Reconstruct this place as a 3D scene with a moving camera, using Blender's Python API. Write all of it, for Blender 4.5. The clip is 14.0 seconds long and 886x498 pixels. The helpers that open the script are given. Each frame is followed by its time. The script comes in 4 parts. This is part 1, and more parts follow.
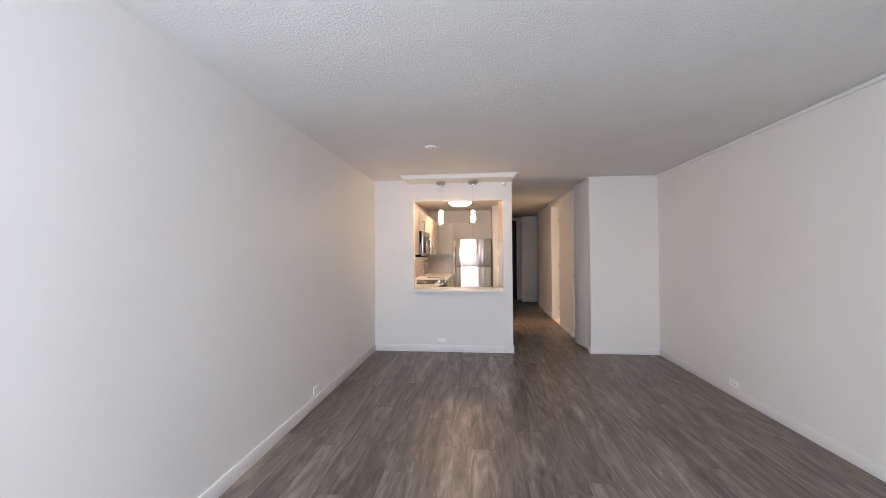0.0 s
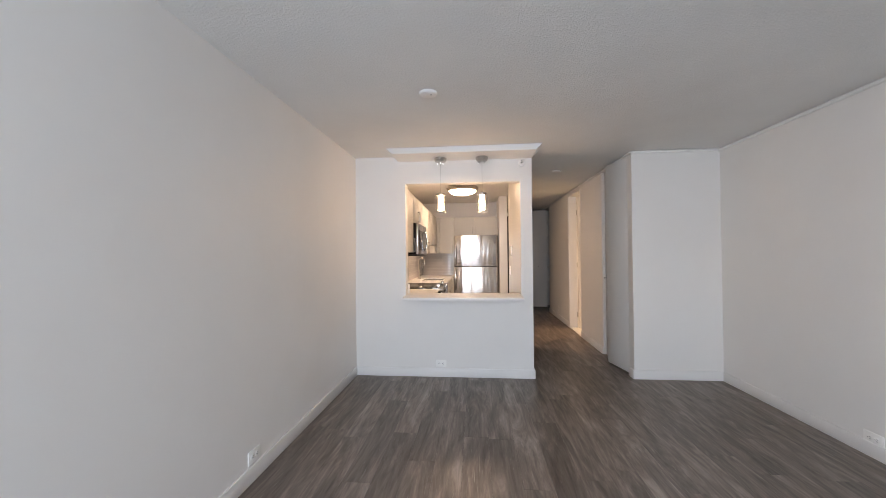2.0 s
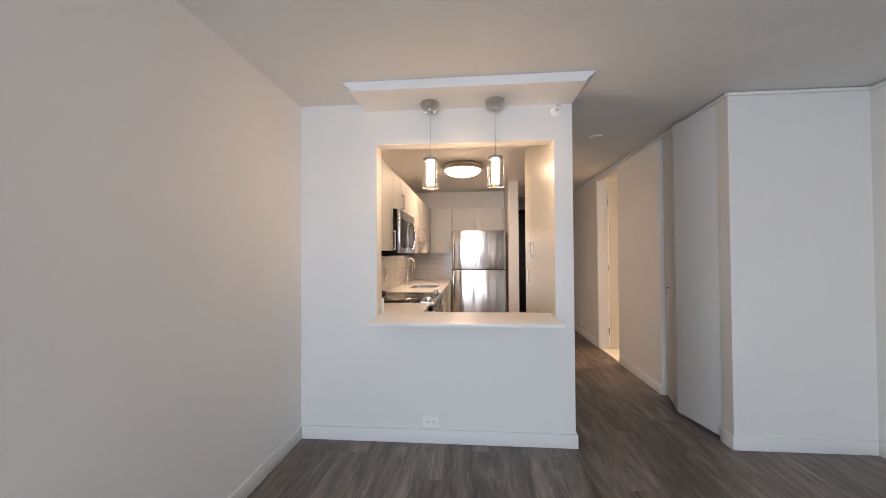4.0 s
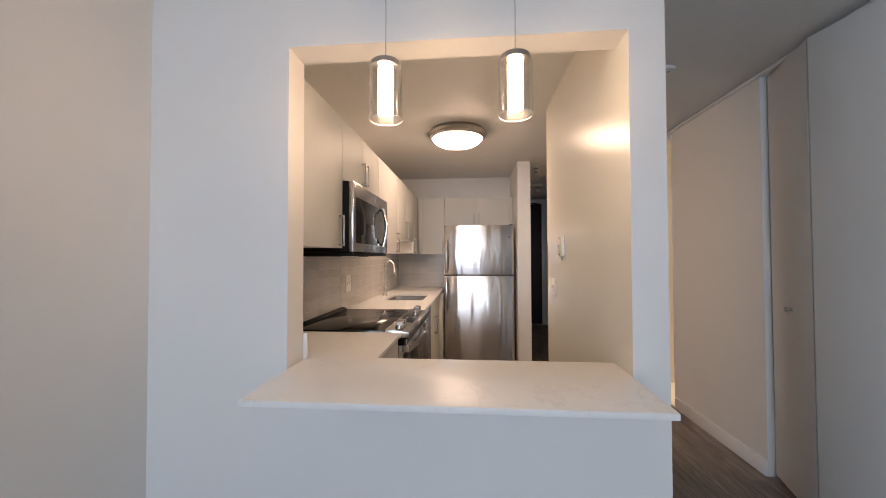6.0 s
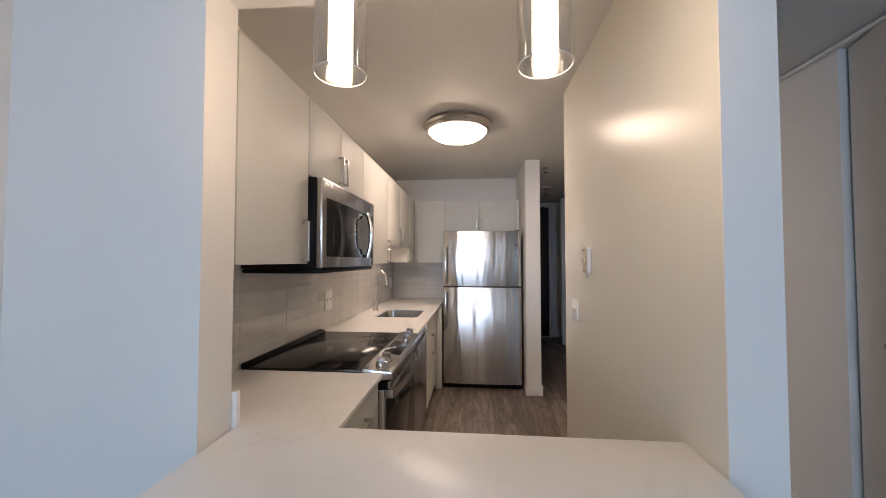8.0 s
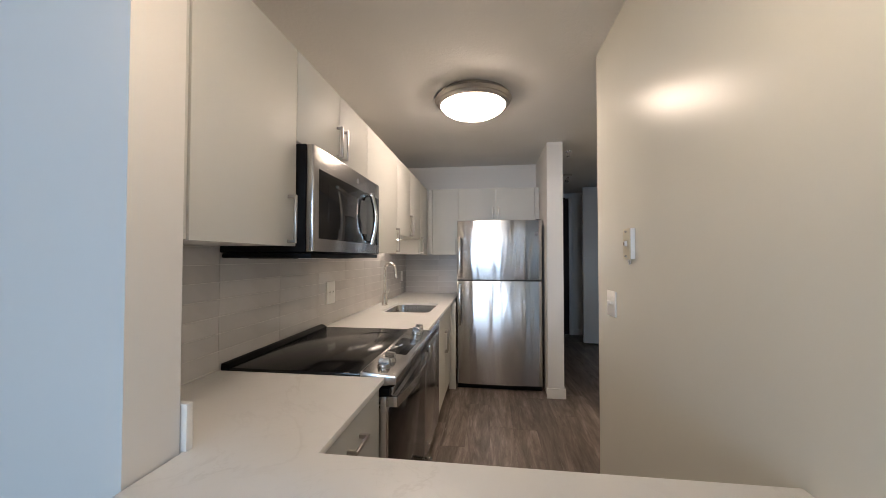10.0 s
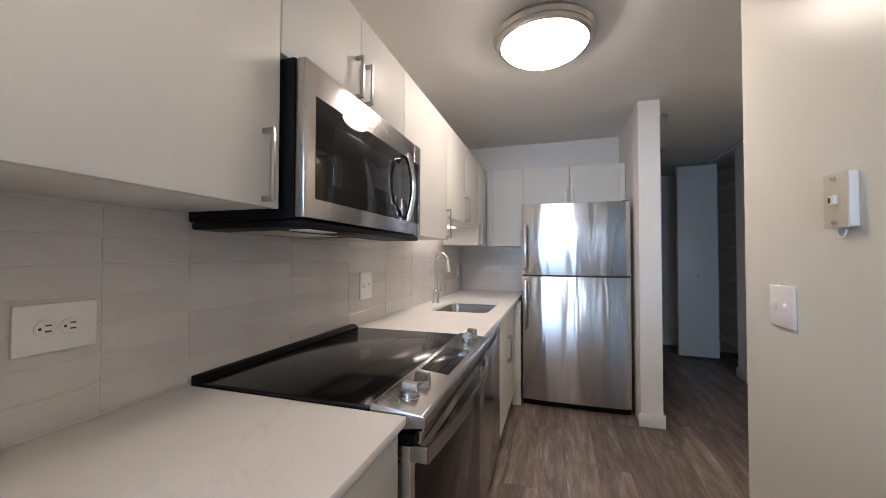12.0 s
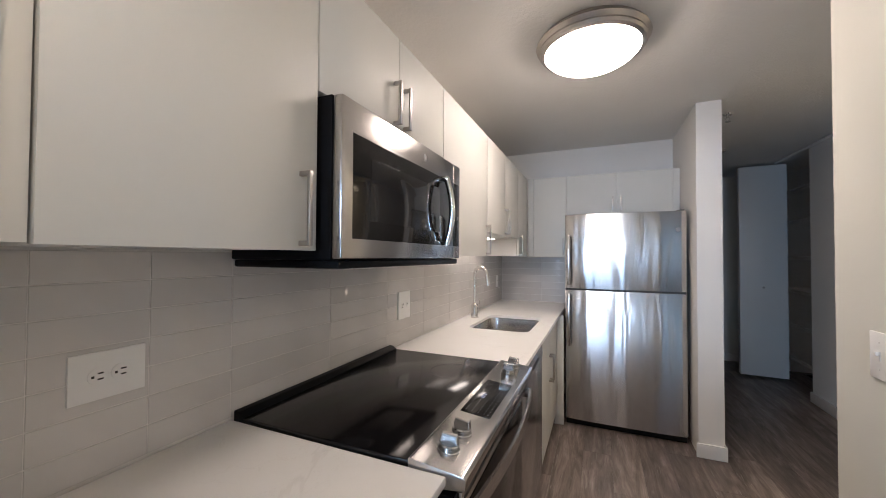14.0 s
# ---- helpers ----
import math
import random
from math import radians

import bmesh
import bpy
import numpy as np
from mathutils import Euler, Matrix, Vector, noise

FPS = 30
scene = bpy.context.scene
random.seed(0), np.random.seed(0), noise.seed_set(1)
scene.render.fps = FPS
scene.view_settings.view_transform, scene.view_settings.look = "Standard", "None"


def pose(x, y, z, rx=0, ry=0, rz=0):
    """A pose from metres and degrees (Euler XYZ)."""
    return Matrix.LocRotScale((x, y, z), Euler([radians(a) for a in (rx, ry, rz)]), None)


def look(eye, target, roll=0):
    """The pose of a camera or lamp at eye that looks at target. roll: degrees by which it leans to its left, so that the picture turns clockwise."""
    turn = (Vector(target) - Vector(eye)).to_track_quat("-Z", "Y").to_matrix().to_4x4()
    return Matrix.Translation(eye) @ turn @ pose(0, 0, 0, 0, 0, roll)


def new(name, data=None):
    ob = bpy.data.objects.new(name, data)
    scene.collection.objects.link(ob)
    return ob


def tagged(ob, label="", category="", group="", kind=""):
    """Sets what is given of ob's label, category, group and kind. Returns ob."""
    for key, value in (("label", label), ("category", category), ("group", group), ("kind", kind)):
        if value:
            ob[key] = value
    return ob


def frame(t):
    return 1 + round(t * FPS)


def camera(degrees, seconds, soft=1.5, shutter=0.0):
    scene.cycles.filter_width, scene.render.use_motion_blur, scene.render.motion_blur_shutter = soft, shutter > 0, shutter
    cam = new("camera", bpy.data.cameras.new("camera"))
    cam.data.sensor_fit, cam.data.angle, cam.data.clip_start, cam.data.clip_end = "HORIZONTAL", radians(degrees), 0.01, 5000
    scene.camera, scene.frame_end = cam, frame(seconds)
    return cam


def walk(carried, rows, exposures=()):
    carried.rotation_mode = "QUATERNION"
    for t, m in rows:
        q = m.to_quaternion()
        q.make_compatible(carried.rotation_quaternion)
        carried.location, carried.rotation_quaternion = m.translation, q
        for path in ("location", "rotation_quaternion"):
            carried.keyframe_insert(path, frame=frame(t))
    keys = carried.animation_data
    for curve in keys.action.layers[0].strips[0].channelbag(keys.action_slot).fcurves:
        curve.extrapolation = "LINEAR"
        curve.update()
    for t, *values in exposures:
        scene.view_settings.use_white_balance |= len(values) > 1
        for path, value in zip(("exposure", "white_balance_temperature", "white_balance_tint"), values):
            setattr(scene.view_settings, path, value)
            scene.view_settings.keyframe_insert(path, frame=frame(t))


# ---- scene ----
cam = camera(101.4, 14.0, soft=0.7)
PATH = [
    (0, (0.15, 0.063, 1.407), (-0.05, 2.053, 1.433), -0.4),
    (0.5, (0.116, 0.319, 1.383), (-0.078, 2.309, 1.405), -0.5),
    (1, (0.1, 0.586, 1.393), (-0.092, 2.576, 1.421), -0.5),
    (1.5, (0.056, 0.888, 1.371), (-0.136, 2.879, 1.402), -0.4),
    (2, (-0.01, 1.202, 1.373), (-0.19, 3.194, 1.4), -0.5),
    (2.5, (-0.015, 1.573, 1.393), (-0.194, 3.564, 1.413), -0.6),
    (3, (-0.094, 1.935, 1.359), (-0.269, 3.927, 1.387), -0.4),
    (5.5, (-0.073, 3.619, 1.352), (-0.238, 5.612, 1.388), -0.4),
    (6, (-0.081, 3.906, 1.343), (-0.248, 5.898, 1.387), -0.2),
    (6.5, (-0.12, 4.131, 1.358), (-0.289, 6.123, 1.407), -0.1),
    (7, (-0.114, 4.287, 1.389), (-0.277, 6.279, 1.443), -0.2),
    (7.5, (-0.081, 4.346, 1.416), (-0.253, 6.337, 1.477), -0.1),
    (8, (-0.085, 4.372, 1.409), (-0.263, 6.363, 1.472), -0.0),
    (10.5, (-0.127, 4.807, 1.332), (-0.456, 6.779, 1.371), -0.0),
    (11, (-0.191, 4.991, 1.306), (-0.611, 6.946, 1.343), 0.1),
    (11.5, (-0.205, 5.107, 1.282), (-0.679, 7.049, 1.325), 0.0),
    (12, (-0.166, 5.176, 1.275), (-0.758, 7.086, 1.32), 0.1),
    (12.5, (-0.165, 5.203, 1.276), (-0.829, 7.089, 1.323), 0.2),
    (13, (-0.172, 5.223, 1.307), (-0.893, 7.088, 1.351), 0.2),
    (13.5, (-0.169, 5.228, 1.331), (-0.912, 7.085, 1.373), 0.3),
    (14, (-0.191, 5.224, 1.383), (-0.978, 7.062, 1.423), 0.3),
]
EXPOSURES = [(0, 0.54, 8900, 34), (1.5, 0.58, 8700, 32), (3, 0.52, 8300, 29), (5.5, 0.39, 7950, 29), (6.5, 0.19, 7400, 26), (8, 0.20, 6750, 23), (10.5, 0.26, 6300, 17), (11.5, 0.38, 5950, 18), (14, 0.45, 5930, 18)]
walk(cam, [(t, look(eye, target, roll)) for t, eye, target, roll in PATH], EXPOSURES)

# ---- light ----
WINDOW_WATTS, CEILING_GLOW, PENDANT_GLOW, BATH_WATTS = 46.0, 27.0, 38.0, 30.0
world = bpy.data.worlds.new("sky")
scene.world = world
world.use_nodes = True
sky = world.node_tree.nodes.new("ShaderNodeTexSky")
sky.sky_type, sky.sun_disc, sky.sun_elevation, sky.sun_rotation = "NISHITA", False, radians(38), radians(200)
world.node_tree.links.new(sky.outputs["Color"], world.node_tree.nodes["Background"].inputs["Color"])
world.node_tree.nodes["Background"].inputs["Strength"].default_value = 0.12


def area_lamp(name, x, y, z, sx, sy, watts, colour, rx, rz=0):
    data = bpy.data.lights.new(name, "AREA")
    data.shape, data.size, data.size_y, data.energy, data.color = "RECTANGLE", sx, sy, watts, colour
    ob = new(name, data)
    ob.matrix_world = pose(x, y, z, rx, 0, rz)
    return ob


BACK = -1.3      # inner face of the window wall
WINDOWS = ((-1.30, 0.15), (0.75, 2.45))
for wx0, wx1, share in ((*WINDOWS[0], 2.70), (*WINDOWS[1], 0.15)):
    area_lamp("window_daylight", (wx0 + wx1) / 2, BACK - 0.10, 1.50, wx1 - wx0 - 0.1, 1.6, WINDOW_WATTS * share, (0.46, 0.73, 1.0), 90)
# unseen bathroom ceiling lamp, added for the warm light in the doorway
area_lamp("bathroom_lamp", 3.0, 7.9, 2.40, 0.35, 0.35, BATH_WATTS, (1.0, 0.80, 0.50), 0)

# ---- helpers for building ----
ORIGIN = {}


def box(x0, x1, y0, y1, z0, z1, bevel=0.0, into=None, segments=2):
    """A box as a bmesh, or added to one; its edges rounded."""
    bm = bmesh.new()
    bmesh.ops.create_cube(bm, size=1)
    for v in bm.verts:
        v.co = (x0 + (v.co.x + 0.5) * (x1 - x0), y0 + (v.co.y + 0.5) * (y1 - y0), z0 + (v.co.z + 0.5) * (z1 - z0))
    if bevel:
        bmesh.ops.bevel(bm, geom=bm.edges[:], offset=bevel, segments=segments, profile=0.5, affect="EDGES")
    return join(into, bm) if into else bm


def join(bm, other):
    data = bpy.data.meshes.new("joined")
    other.to_mesh(data)
    other.free()
    bm.from_mesh(data)
    bpy.data.meshes.remove(data)
    return bm


def turned(profile, centre, steps=32, axis="Z", into=None, loop=False):
    """A solid of revolution from (radius, height) pairs about an axis through centre."""
    bm = bmesh.new()
    rings = []
    for r, h in profile:
        ring = []
        for k in range(steps if r > 1e-6 else 1):
            a = 2 * math.pi * k / steps
            c, s = r * math.cos(a), r * math.sin(a)
            p = {"Z": (c, s, h), "X": (h, c, s), "Y": (s, h, c)}[axis]
            ring.append(bm.verts.new(Vector(p) + Vector(centre)))
        rings.append(ring)
    for a, b in zip(rings, rings[1:] + (rings[:1] if loop else [])):
        for k in range(steps):
            q = [a[k % len(a)], a[(k + 1) % len(a)], b[(k + 1) % len(b)], b[k % len(b)]]
            q = [v for j, v in enumerate(q) if v not in q[:j]]
            if len(q) > 2:
                bm.faces.new(q)
    for ring in () if loop else (rings[0], rings[-1]):
        if len(ring) > 2:
            bm.faces.new(ring)
    bmesh.ops.recalc_face_normals(bm, faces=bm.faces)
    return join(into, bm) if into else bm


def rod(points, radius, steps=10, into=None, flat=1.0):
    """A round bar swept along points, its ends closed."""
    bm = bmesh.new()
    pts = [Vector(p) for p in points]
    rings = []
    side = None
    for i, p in enumerate(pts):
        d = (pts[min(i + 1, len(pts) - 1)] - pts[max(i - 1, 0)]).normalized()
        if side is None:
            side = d.orthogonal().normalized()
        side = (side - d * side.dot(d)).normalized()
        up = d.cross(side)
        rings.append([bm.verts.new(p + radius * (math.cos(2 * math.pi * k / steps) * side + flat * math.sin(2 * math.pi * k / steps) * up)) for k in range(steps)])
    for a, b in zip(rings, rings[1:]):
        for k in range(steps):
            bm.faces.new((a[k], a[(k + 1) % steps], b[(k + 1) % steps], b[k]))
    bm.faces.new(rings[0])
    bm.faces.new(rings[-1])
    bmesh.ops.recalc_face_normals(bm, faces=bm.faces)
    return join(into, bm) if into else bm


def prism(outline, z0, z1, bevel=0.0, plane="XY", into=None):
    """An outline drawn in a plane and pushed along the third axis."""
    bm = bmesh.new()
    place = {"XY": lambda u, v, w: (u, v, w), "XZ": lambda u, v, w: (u, w, v), "YZ": lambda u, v, w: (w, u, v)}[plane]
    low = [bm.verts.new(place(u, v, z0)) for u, v in outline]
    high = [bm.verts.new(place(u, v, z1)) for u, v in outline]
    n = len(outline)
    bm.faces.new(low)
    bm.faces.new(high)
    for k in range(n):
        bm.faces.new((low[k], low[(k + 1) % n], high[(k + 1) % n], high[k]))
    bmesh.ops.recalc_face_normals(bm, faces=bm.faces)
    if bevel:
        bmesh.ops.bevel(bm, geom=bm.edges[:], offset=bevel, segments=2, profile=0.5, affect="EDGES")
    return join(into, bm) if into else bm


def mesh_of(name, bm, material, smooth=True):
    data = bpy.data.meshes.new(name)
    bm.to_mesh(data)
    bm.free()
    data.materials.append(material)
    if smooth:
        data.polygons.foreach_set("use_smooth", [True] * len(data.polygons))
        data.set_sharp_from_angle(angle=radians(32))
    return data


def part(name, bm, material, parent, label=""):
    """One mesh under a thing or a part; bm is drawn in world places."""
    o = ORIGIN[parent.name]
    bmesh.ops.translate(bm, verts=bm.verts, vec=-o)
    ob = new(name, mesh_of(name, bm, material))
    ob.parent = parent
    ORIGIN[ob.name] = o
    return tagged(ob, label)


def thing(name, at, label, category, group=""):
    ob = new(name)
    ob.empty_display_size = 0.1
    ob.location = at
    ORIGIN[ob.name] = Vector(at)
    return tagged(ob, label, category, group)


def solid(name, bm, material, label, category, kind="", group=""):
    """A thing of one mesh, its origin at the middle of its base."""
    lo = Vector([min(v.co[k] for v in bm.verts) for k in range(3)])
    hi = Vector([max(v.co[k] for v in bm.verts) for k in range(3)])
    at = Vector(((lo.x + hi.x) / 2, (lo.y + hi.y) / 2, lo.z))
    bmesh.ops.translate(bm, verts=bm.verts, vec=-at)
    ob = new(name, mesh_of(name, bm, material))
    ob.location = at
    ORIGIN[ob.name] = at
    return tagged(ob, label, category, group, kind)


# ---- materials ----
def material(name, colour, rough=0.5, metal=0.0):
    m = bpy.data.materials.new(name)
    m.use_nodes = True
    b = m.node_tree.nodes["Principled BSDF"]
    b.inputs["Base Color"].default_value = (*colour, 1)
    b.inputs["Roughness"].default_value = rough
    b.inputs["Metallic"].default_value = metal
    return m


def nodes_of(m):
    return m.node_tree.nodes, m.node_tree.links, m.node_tree.nodes["Principled BSDF"]


def coords(m, scale=(1, 1, 1), kind="Object"):
    n, l, b = nodes_of(m)
    c, s = n.new("ShaderNodeTexCoord"), n.new("ShaderNodeMapping")
    s.inputs["Scale"].default_value = scale
    l.new(c.outputs[kind], s.inputs["Vector"])
    return s.outputs["Vector"]


def noise_of(m, vector, scale, detail=4.0, rough=0.5, distortion=0.0):
    n, l, b = nodes_of(m)
    t = n.new("ShaderNodeTexNoise")
    t.inputs["Scale"].default_value, t.inputs["Detail"].default_value = scale, detail
    t.inputs["Roughness"].default_value, t.inputs["Distortion"].default_value = rough, distortion
    l.new(vector, t.inputs["Vector"])
    return t.outputs["Fac"]


def ramp_of(m, fac, stops):
    n, l, b = nodes_of(m)
    r = n.new("ShaderNodeValToRGB")
    while len(r.color_ramp.elements) < len(stops):
        r.color_ramp.elements.new(0.5)
    for e, (p, c) in zip(r.color_ramp.elements, stops):
        e.position, e.color = p, (*c, 1)
    l.new(fac, r.inputs["Fac"])
    return r.outputs["Color"]


def bump_of(m, height, strength, distance, normal=None):
    n, l, b = nodes_of(m)
    u = n.new("ShaderNodeBump")
    u.inputs["Strength"].default_value, u.inputs["Distance"].default_value = strength, distance
    l.new(height, u.inputs["Height"])
    if normal:
        l.new(normal, u.inputs["Normal"])
    l.new(u.outputs["Normal"], b.inputs["Normal"])
    return u.outputs["Normal"]


def vary(m, colour, amount=0.04, scale=1.2, vector=None):
    """A slow drift of the base colour, as paint and laminate have."""
    n, l, b = nodes_of(m)
    v = vector or coords(m)
    lo, hi = [max(0, c * (1 - amount)) for c in colour], [min(1, c * (1 + amount)) for c in colour]
    l.new(ramp_of(m, noise_of(m, v, scale, 5, 0.6), [(0.3, lo), (0.7, hi)]), b.inputs["Base Color"])


def painted(name, colour, rough, grain=260.0, strength=0.12, distance=0.0006):
    m = material(name, colour, rough)
    v = coords(m)
    vary(m, colour, 0.025, 0.9, v)
    fine = bump_of(m, noise_of(m, v, grain, 3, 0.6), strength, distance)
    bump_of(m, noise_of(m, v, 7.0, 3, 0.5), 0.10, 0.004, fine)
    n, l, b = nodes_of(m)
    l.new(ramp_of(m, noise_of(m, v, 3.0, 4, 0.6), [(0.3, (rough - 0.05,) * 3), (0.7, (rough + 0.05,) * 3)]), b.inputs["Roughness"])
    return m


WALL = painted("wall_paint", (0.78, 0.765, 0.735), 0.55)
KITCHEN_WALL = material("kitchen_wall_paint", (0.735, 0.725, 0.655), 0.26)
nodes_of(KITCHEN_WALL)[2].inputs["Specular IOR Level"].default_value = 0.13
bump_of(KITCHEN_WALL, noise_of(KITCHEN_WALL, coords(KITCHEN_WALL), 150, 2, 0.5), 0.10, 0.0008)
TRIM = painted("trim_paint", (0.80, 0.79, 0.77), 0.35, 150, 0.05)
DOOR_PAINT = painted("door_paint", (0.76, 0.745, 0.72), 0.38, 150, 0.06)
SOFFIT = painted("soffit_paint", (0.82, 0.81, 0.79), 0.5)


def popcorn():
    m = material("sprayed_ceiling", (0.78, 0.775, 0.75), 0.9)
    v = coords(m)
    vary(m, (0.78, 0.775, 0.75), 0.03, 1.5, v)
    n, l, b = nodes_of(m)
    vor = n.new("ShaderNodeTexVoronoi")
    vor.inputs["Scale"].default_value = 105.0
    l.new(v, vor.inputs["Vector"])
    one = bump_of(m, ramp_of(m, noise_of(m, v, 75, 4, 0.6, 0.2), [(0.42, (0, 0, 0)), (0.66, (1, 1, 1))]), 0.32, 0.005)
    bump_of(m, vor.outputs["Distance"], -0.25, 0.004, one)
    return m


CEILING = popcorn()
SMOOTH_CEILING = painted("kitchen_ceiling_paint", (0.78, 0.77, 0.745), 0.6, 48, 0.45, 0.004)


def plank_material():
    m = material("vinyl_plank", (0.13, 0.11, 0.10), 0.42)
    n, l, b = nodes_of(m)
    info = n.new("ShaderNodeObjectInfo")
    c = n.new("ShaderNodeTexCoord")
    shift = n.new("ShaderNodeVectorMath")
    shift.operation = "MULTIPLY_ADD"
    shift.inputs[1].default_value = (1, 1, 1)
    l.new(c.outputs["Object"], shift.inputs[0])
    scale = n.new("ShaderNodeVectorMath")
    scale.operation = "SCALE"
    scale.inputs[0].default_value = (13.7, 41.3, 7.1)
    l.new(info.outputs["Random"], scale.inputs["Scale"])
    l.new(scale.outputs["Vector"], shift.inputs[2])
    def mapped(s):
        k = n.new("ShaderNodeMapping")
        k.inputs["Scale"].default_value = s
        l.new(shift.outputs["Vector"], k.inputs["Vector"])
        return k.outputs["Vector"]
    broad = noise_of(m, mapped((7.5, 1.0, 1)), 1.0, 5, 0.65, 1.6)
    grain = noise_of(m, mapped((14, 1.7, 1)), 1.0, 6, 0.68, 2.2)
    fine = noise_of(m, mapped((240, 5, 1)), 1.0, 3, 0.6)
    base = ramp_of(m, broad, [(0.24, (0.082, 0.066, 0.058)), (0.5, (0.190, 0.157, 0.138)), (0.76, (0.360, 0.308, 0.272))])
    streak = ramp_of(m, grain, [(0.30, (0.55, 0.53, 0.52)), (0.55, (1, 1, 1)), (0.75, (1.5, 1.48, 1.45))])
    mix = n.new("ShaderNodeMix")
    mix.data_type, mix.blend_type = "RGBA", "MULTIPLY"
    mix.inputs[0].default_value = 0.85
    l.new(base, mix.inputs[6])
    l.new(streak, mix.inputs[7])
    cerused = n.new("ShaderNodeMix")
    cerused.data_type = "RGBA"
    l.new(ramp_of(m, noise_of(m, mapped((48, 3.2, 1)), 1.0, 3, 0.5, 2.5), [(0.64, (0, 0, 0)), (0.74, (0.7, 0.7, 0.7))]), cerused.inputs[0])
    l.new(mix.outputs[2], cerused.inputs[6])
    cerused.inputs[7].default_value = (0.34, 0.31, 0.285, 1)
    tone = n.new("ShaderNodeHueSaturation")
    l.new(cerused.outputs[2], tone.inputs["Color"])
    tone.inputs["Saturation"].default_value = 1.14
    b.inputs["Specular IOR Level"].default_value = 0.40
    ran = n.new("ShaderNodeMapRange")
    ran.inputs["To Min"].default_value, ran.inputs["To Max"].default_value = 0.80, 1.16
    l.new(info.outputs["Random"], ran.inputs["Value"])
    l.new(ran.outputs["Result"], tone.inputs["Value"])
    l.new(tone.outputs["Color"], b.inputs["Base Color"])
    l.new(ramp_of(m, grain, [(0.3, (0.44,) * 3), (0.7, (0.31,) * 3)]), b.inputs["Roughness"])
    bump_of(m, fine, 0.12, 0.0008, bump_of(m, grain, 0.15, 0.0012))
    return m


PLANK = plank_material()
SUBFLOOR = material("subfloor", (0.03, 0.027, 0.025), 0.9)
CABINET = painted("cabinet_laminate", (0.615, 0.612, 0.575), 0.48, 90, 0.03)
nodes_of(CABINET)[2].inputs["Specular IOR Level"].default_value = 0.25
CARCASS = painted("cabinet_side", (0.70, 0.68, 0.64), 0.4, 90, 0.03)


def quartz():
    m = material("white_quartz", (0.80, 0.79, 0.76), 0.34)
    v = coords(m)
    n, l, b = nodes_of(m)
    def veins(scale, distortion, wide, dark):
        line = noise_of(m, v, scale, 6, 0.6, distortion)
        return ramp_of(m, line, [(0.5 - wide, (1, 1, 1)), (0.5 - wide * 0.2, dark), (0.5 + wide * 0.25, dark), (0.5 + wide, (1, 1, 1))])
    cloud = ramp_of(m, noise_of(m, v, 2.2, 5, 0.6), [(0.3, (0.83, 0.815, 0.785)), (0.7, (0.875, 0.865, 0.84))])
    last = cloud
    for layer in (veins(1.3, 1.6, 0.014, (0.93, 0.925, 0.92)), veins(3.4, 2.2, 0.008, (0.95, 0.945, 0.94))):
        patch = ramp_of(m, noise_of(m, v, 2.6, 2, 0.5), [(0.42, (0, 0, 0)), (0.62, (1, 1, 1))])
        mul = n.new("ShaderNodeMix")
        mul.data_type, mul.blend_type = "RGBA", "MULTIPLY"
        l.new(patch, mul.inputs[0])
        l.new(last, mul.inputs[6])
        l.new(layer, mul.inputs[7])
        last = mul.outputs[2]
    l.new(last, b.inputs["Base Color"])
    return m


QUARTZ = quartz()


def tile_material():
    m = material("glazed_grey_tile", (0.60, 0.575, 0.55), 0.07)
    v = coords(m)
    n, l, b = nodes_of(m)
    info = n.new("ShaderNodeObjectInfo")
    tone = n.new("ShaderNodeHueSaturation")
    l.new(ramp_of(m, noise_of(m, v, 6, 3), [(0.3, (0.62, 0.595, 0.57)), (0.7, (0.67, 0.645, 0.62))]), tone.inputs["Color"])
    ran = n.new("ShaderNodeMapRange")
    ran.inputs["To Min"].default_value, ran.inputs["To Max"].default_value = 0.95, 1.05
    l.new(info.outputs["Random"], ran.inputs["Value"])
    l.new(ran.outputs["Result"], tone.inputs["Value"])
    l.new(tone.outputs["Color"], b.inputs["Base Color"])
    broad = bump_of(m, noise_of(m, v, 9, 2, 0.5), 0.45, 0.006)
    bump_of(m, noise_of(m, v, 24, 2, 0.5, 0.6), 0.22, 0.0026, broad)
    return m


TILE = tile_material()
GROUT = painted("grout", (0.74, 0.715, 0.68), 0.85)


def steel(name, colour, rough, brushed, wave=0.0, stretch=0.0):
    m = material(name, colour, rough, 1.0)
    n, l, b = nodes_of(m)
    lines = noise_of(m, coords(m, brushed), 1.0, 4, 0.6)
    if not stretch:
        l.new(ramp_of(m, lines, [(0.3, (rough - 0.02,) * 3), (0.7, (rough + 0.03,) * 3)]), b.inputs["Roughness"])
    normal = bump_of(m, lines, 0.02, 0.0004) if not stretch else None
    if stretch:
        b.inputs["Anisotropic"].default_value, b.inputs["Anisotropic Rotation"].default_value = stretch, 0.25
        tan = n.new("ShaderNodeTangent")
        tan.direction_type, tan.axis = "RADIAL", "Z"
        l.new(tan.outputs["Tangent"], b.inputs["Tangent"])
    if wave:
        bump_of(m, noise_of(m, coords(m, (6.0, 6.0, 0.8)), 1.0, 1.6, 0.45, 0.6), wave, 0.026, normal)
    return m


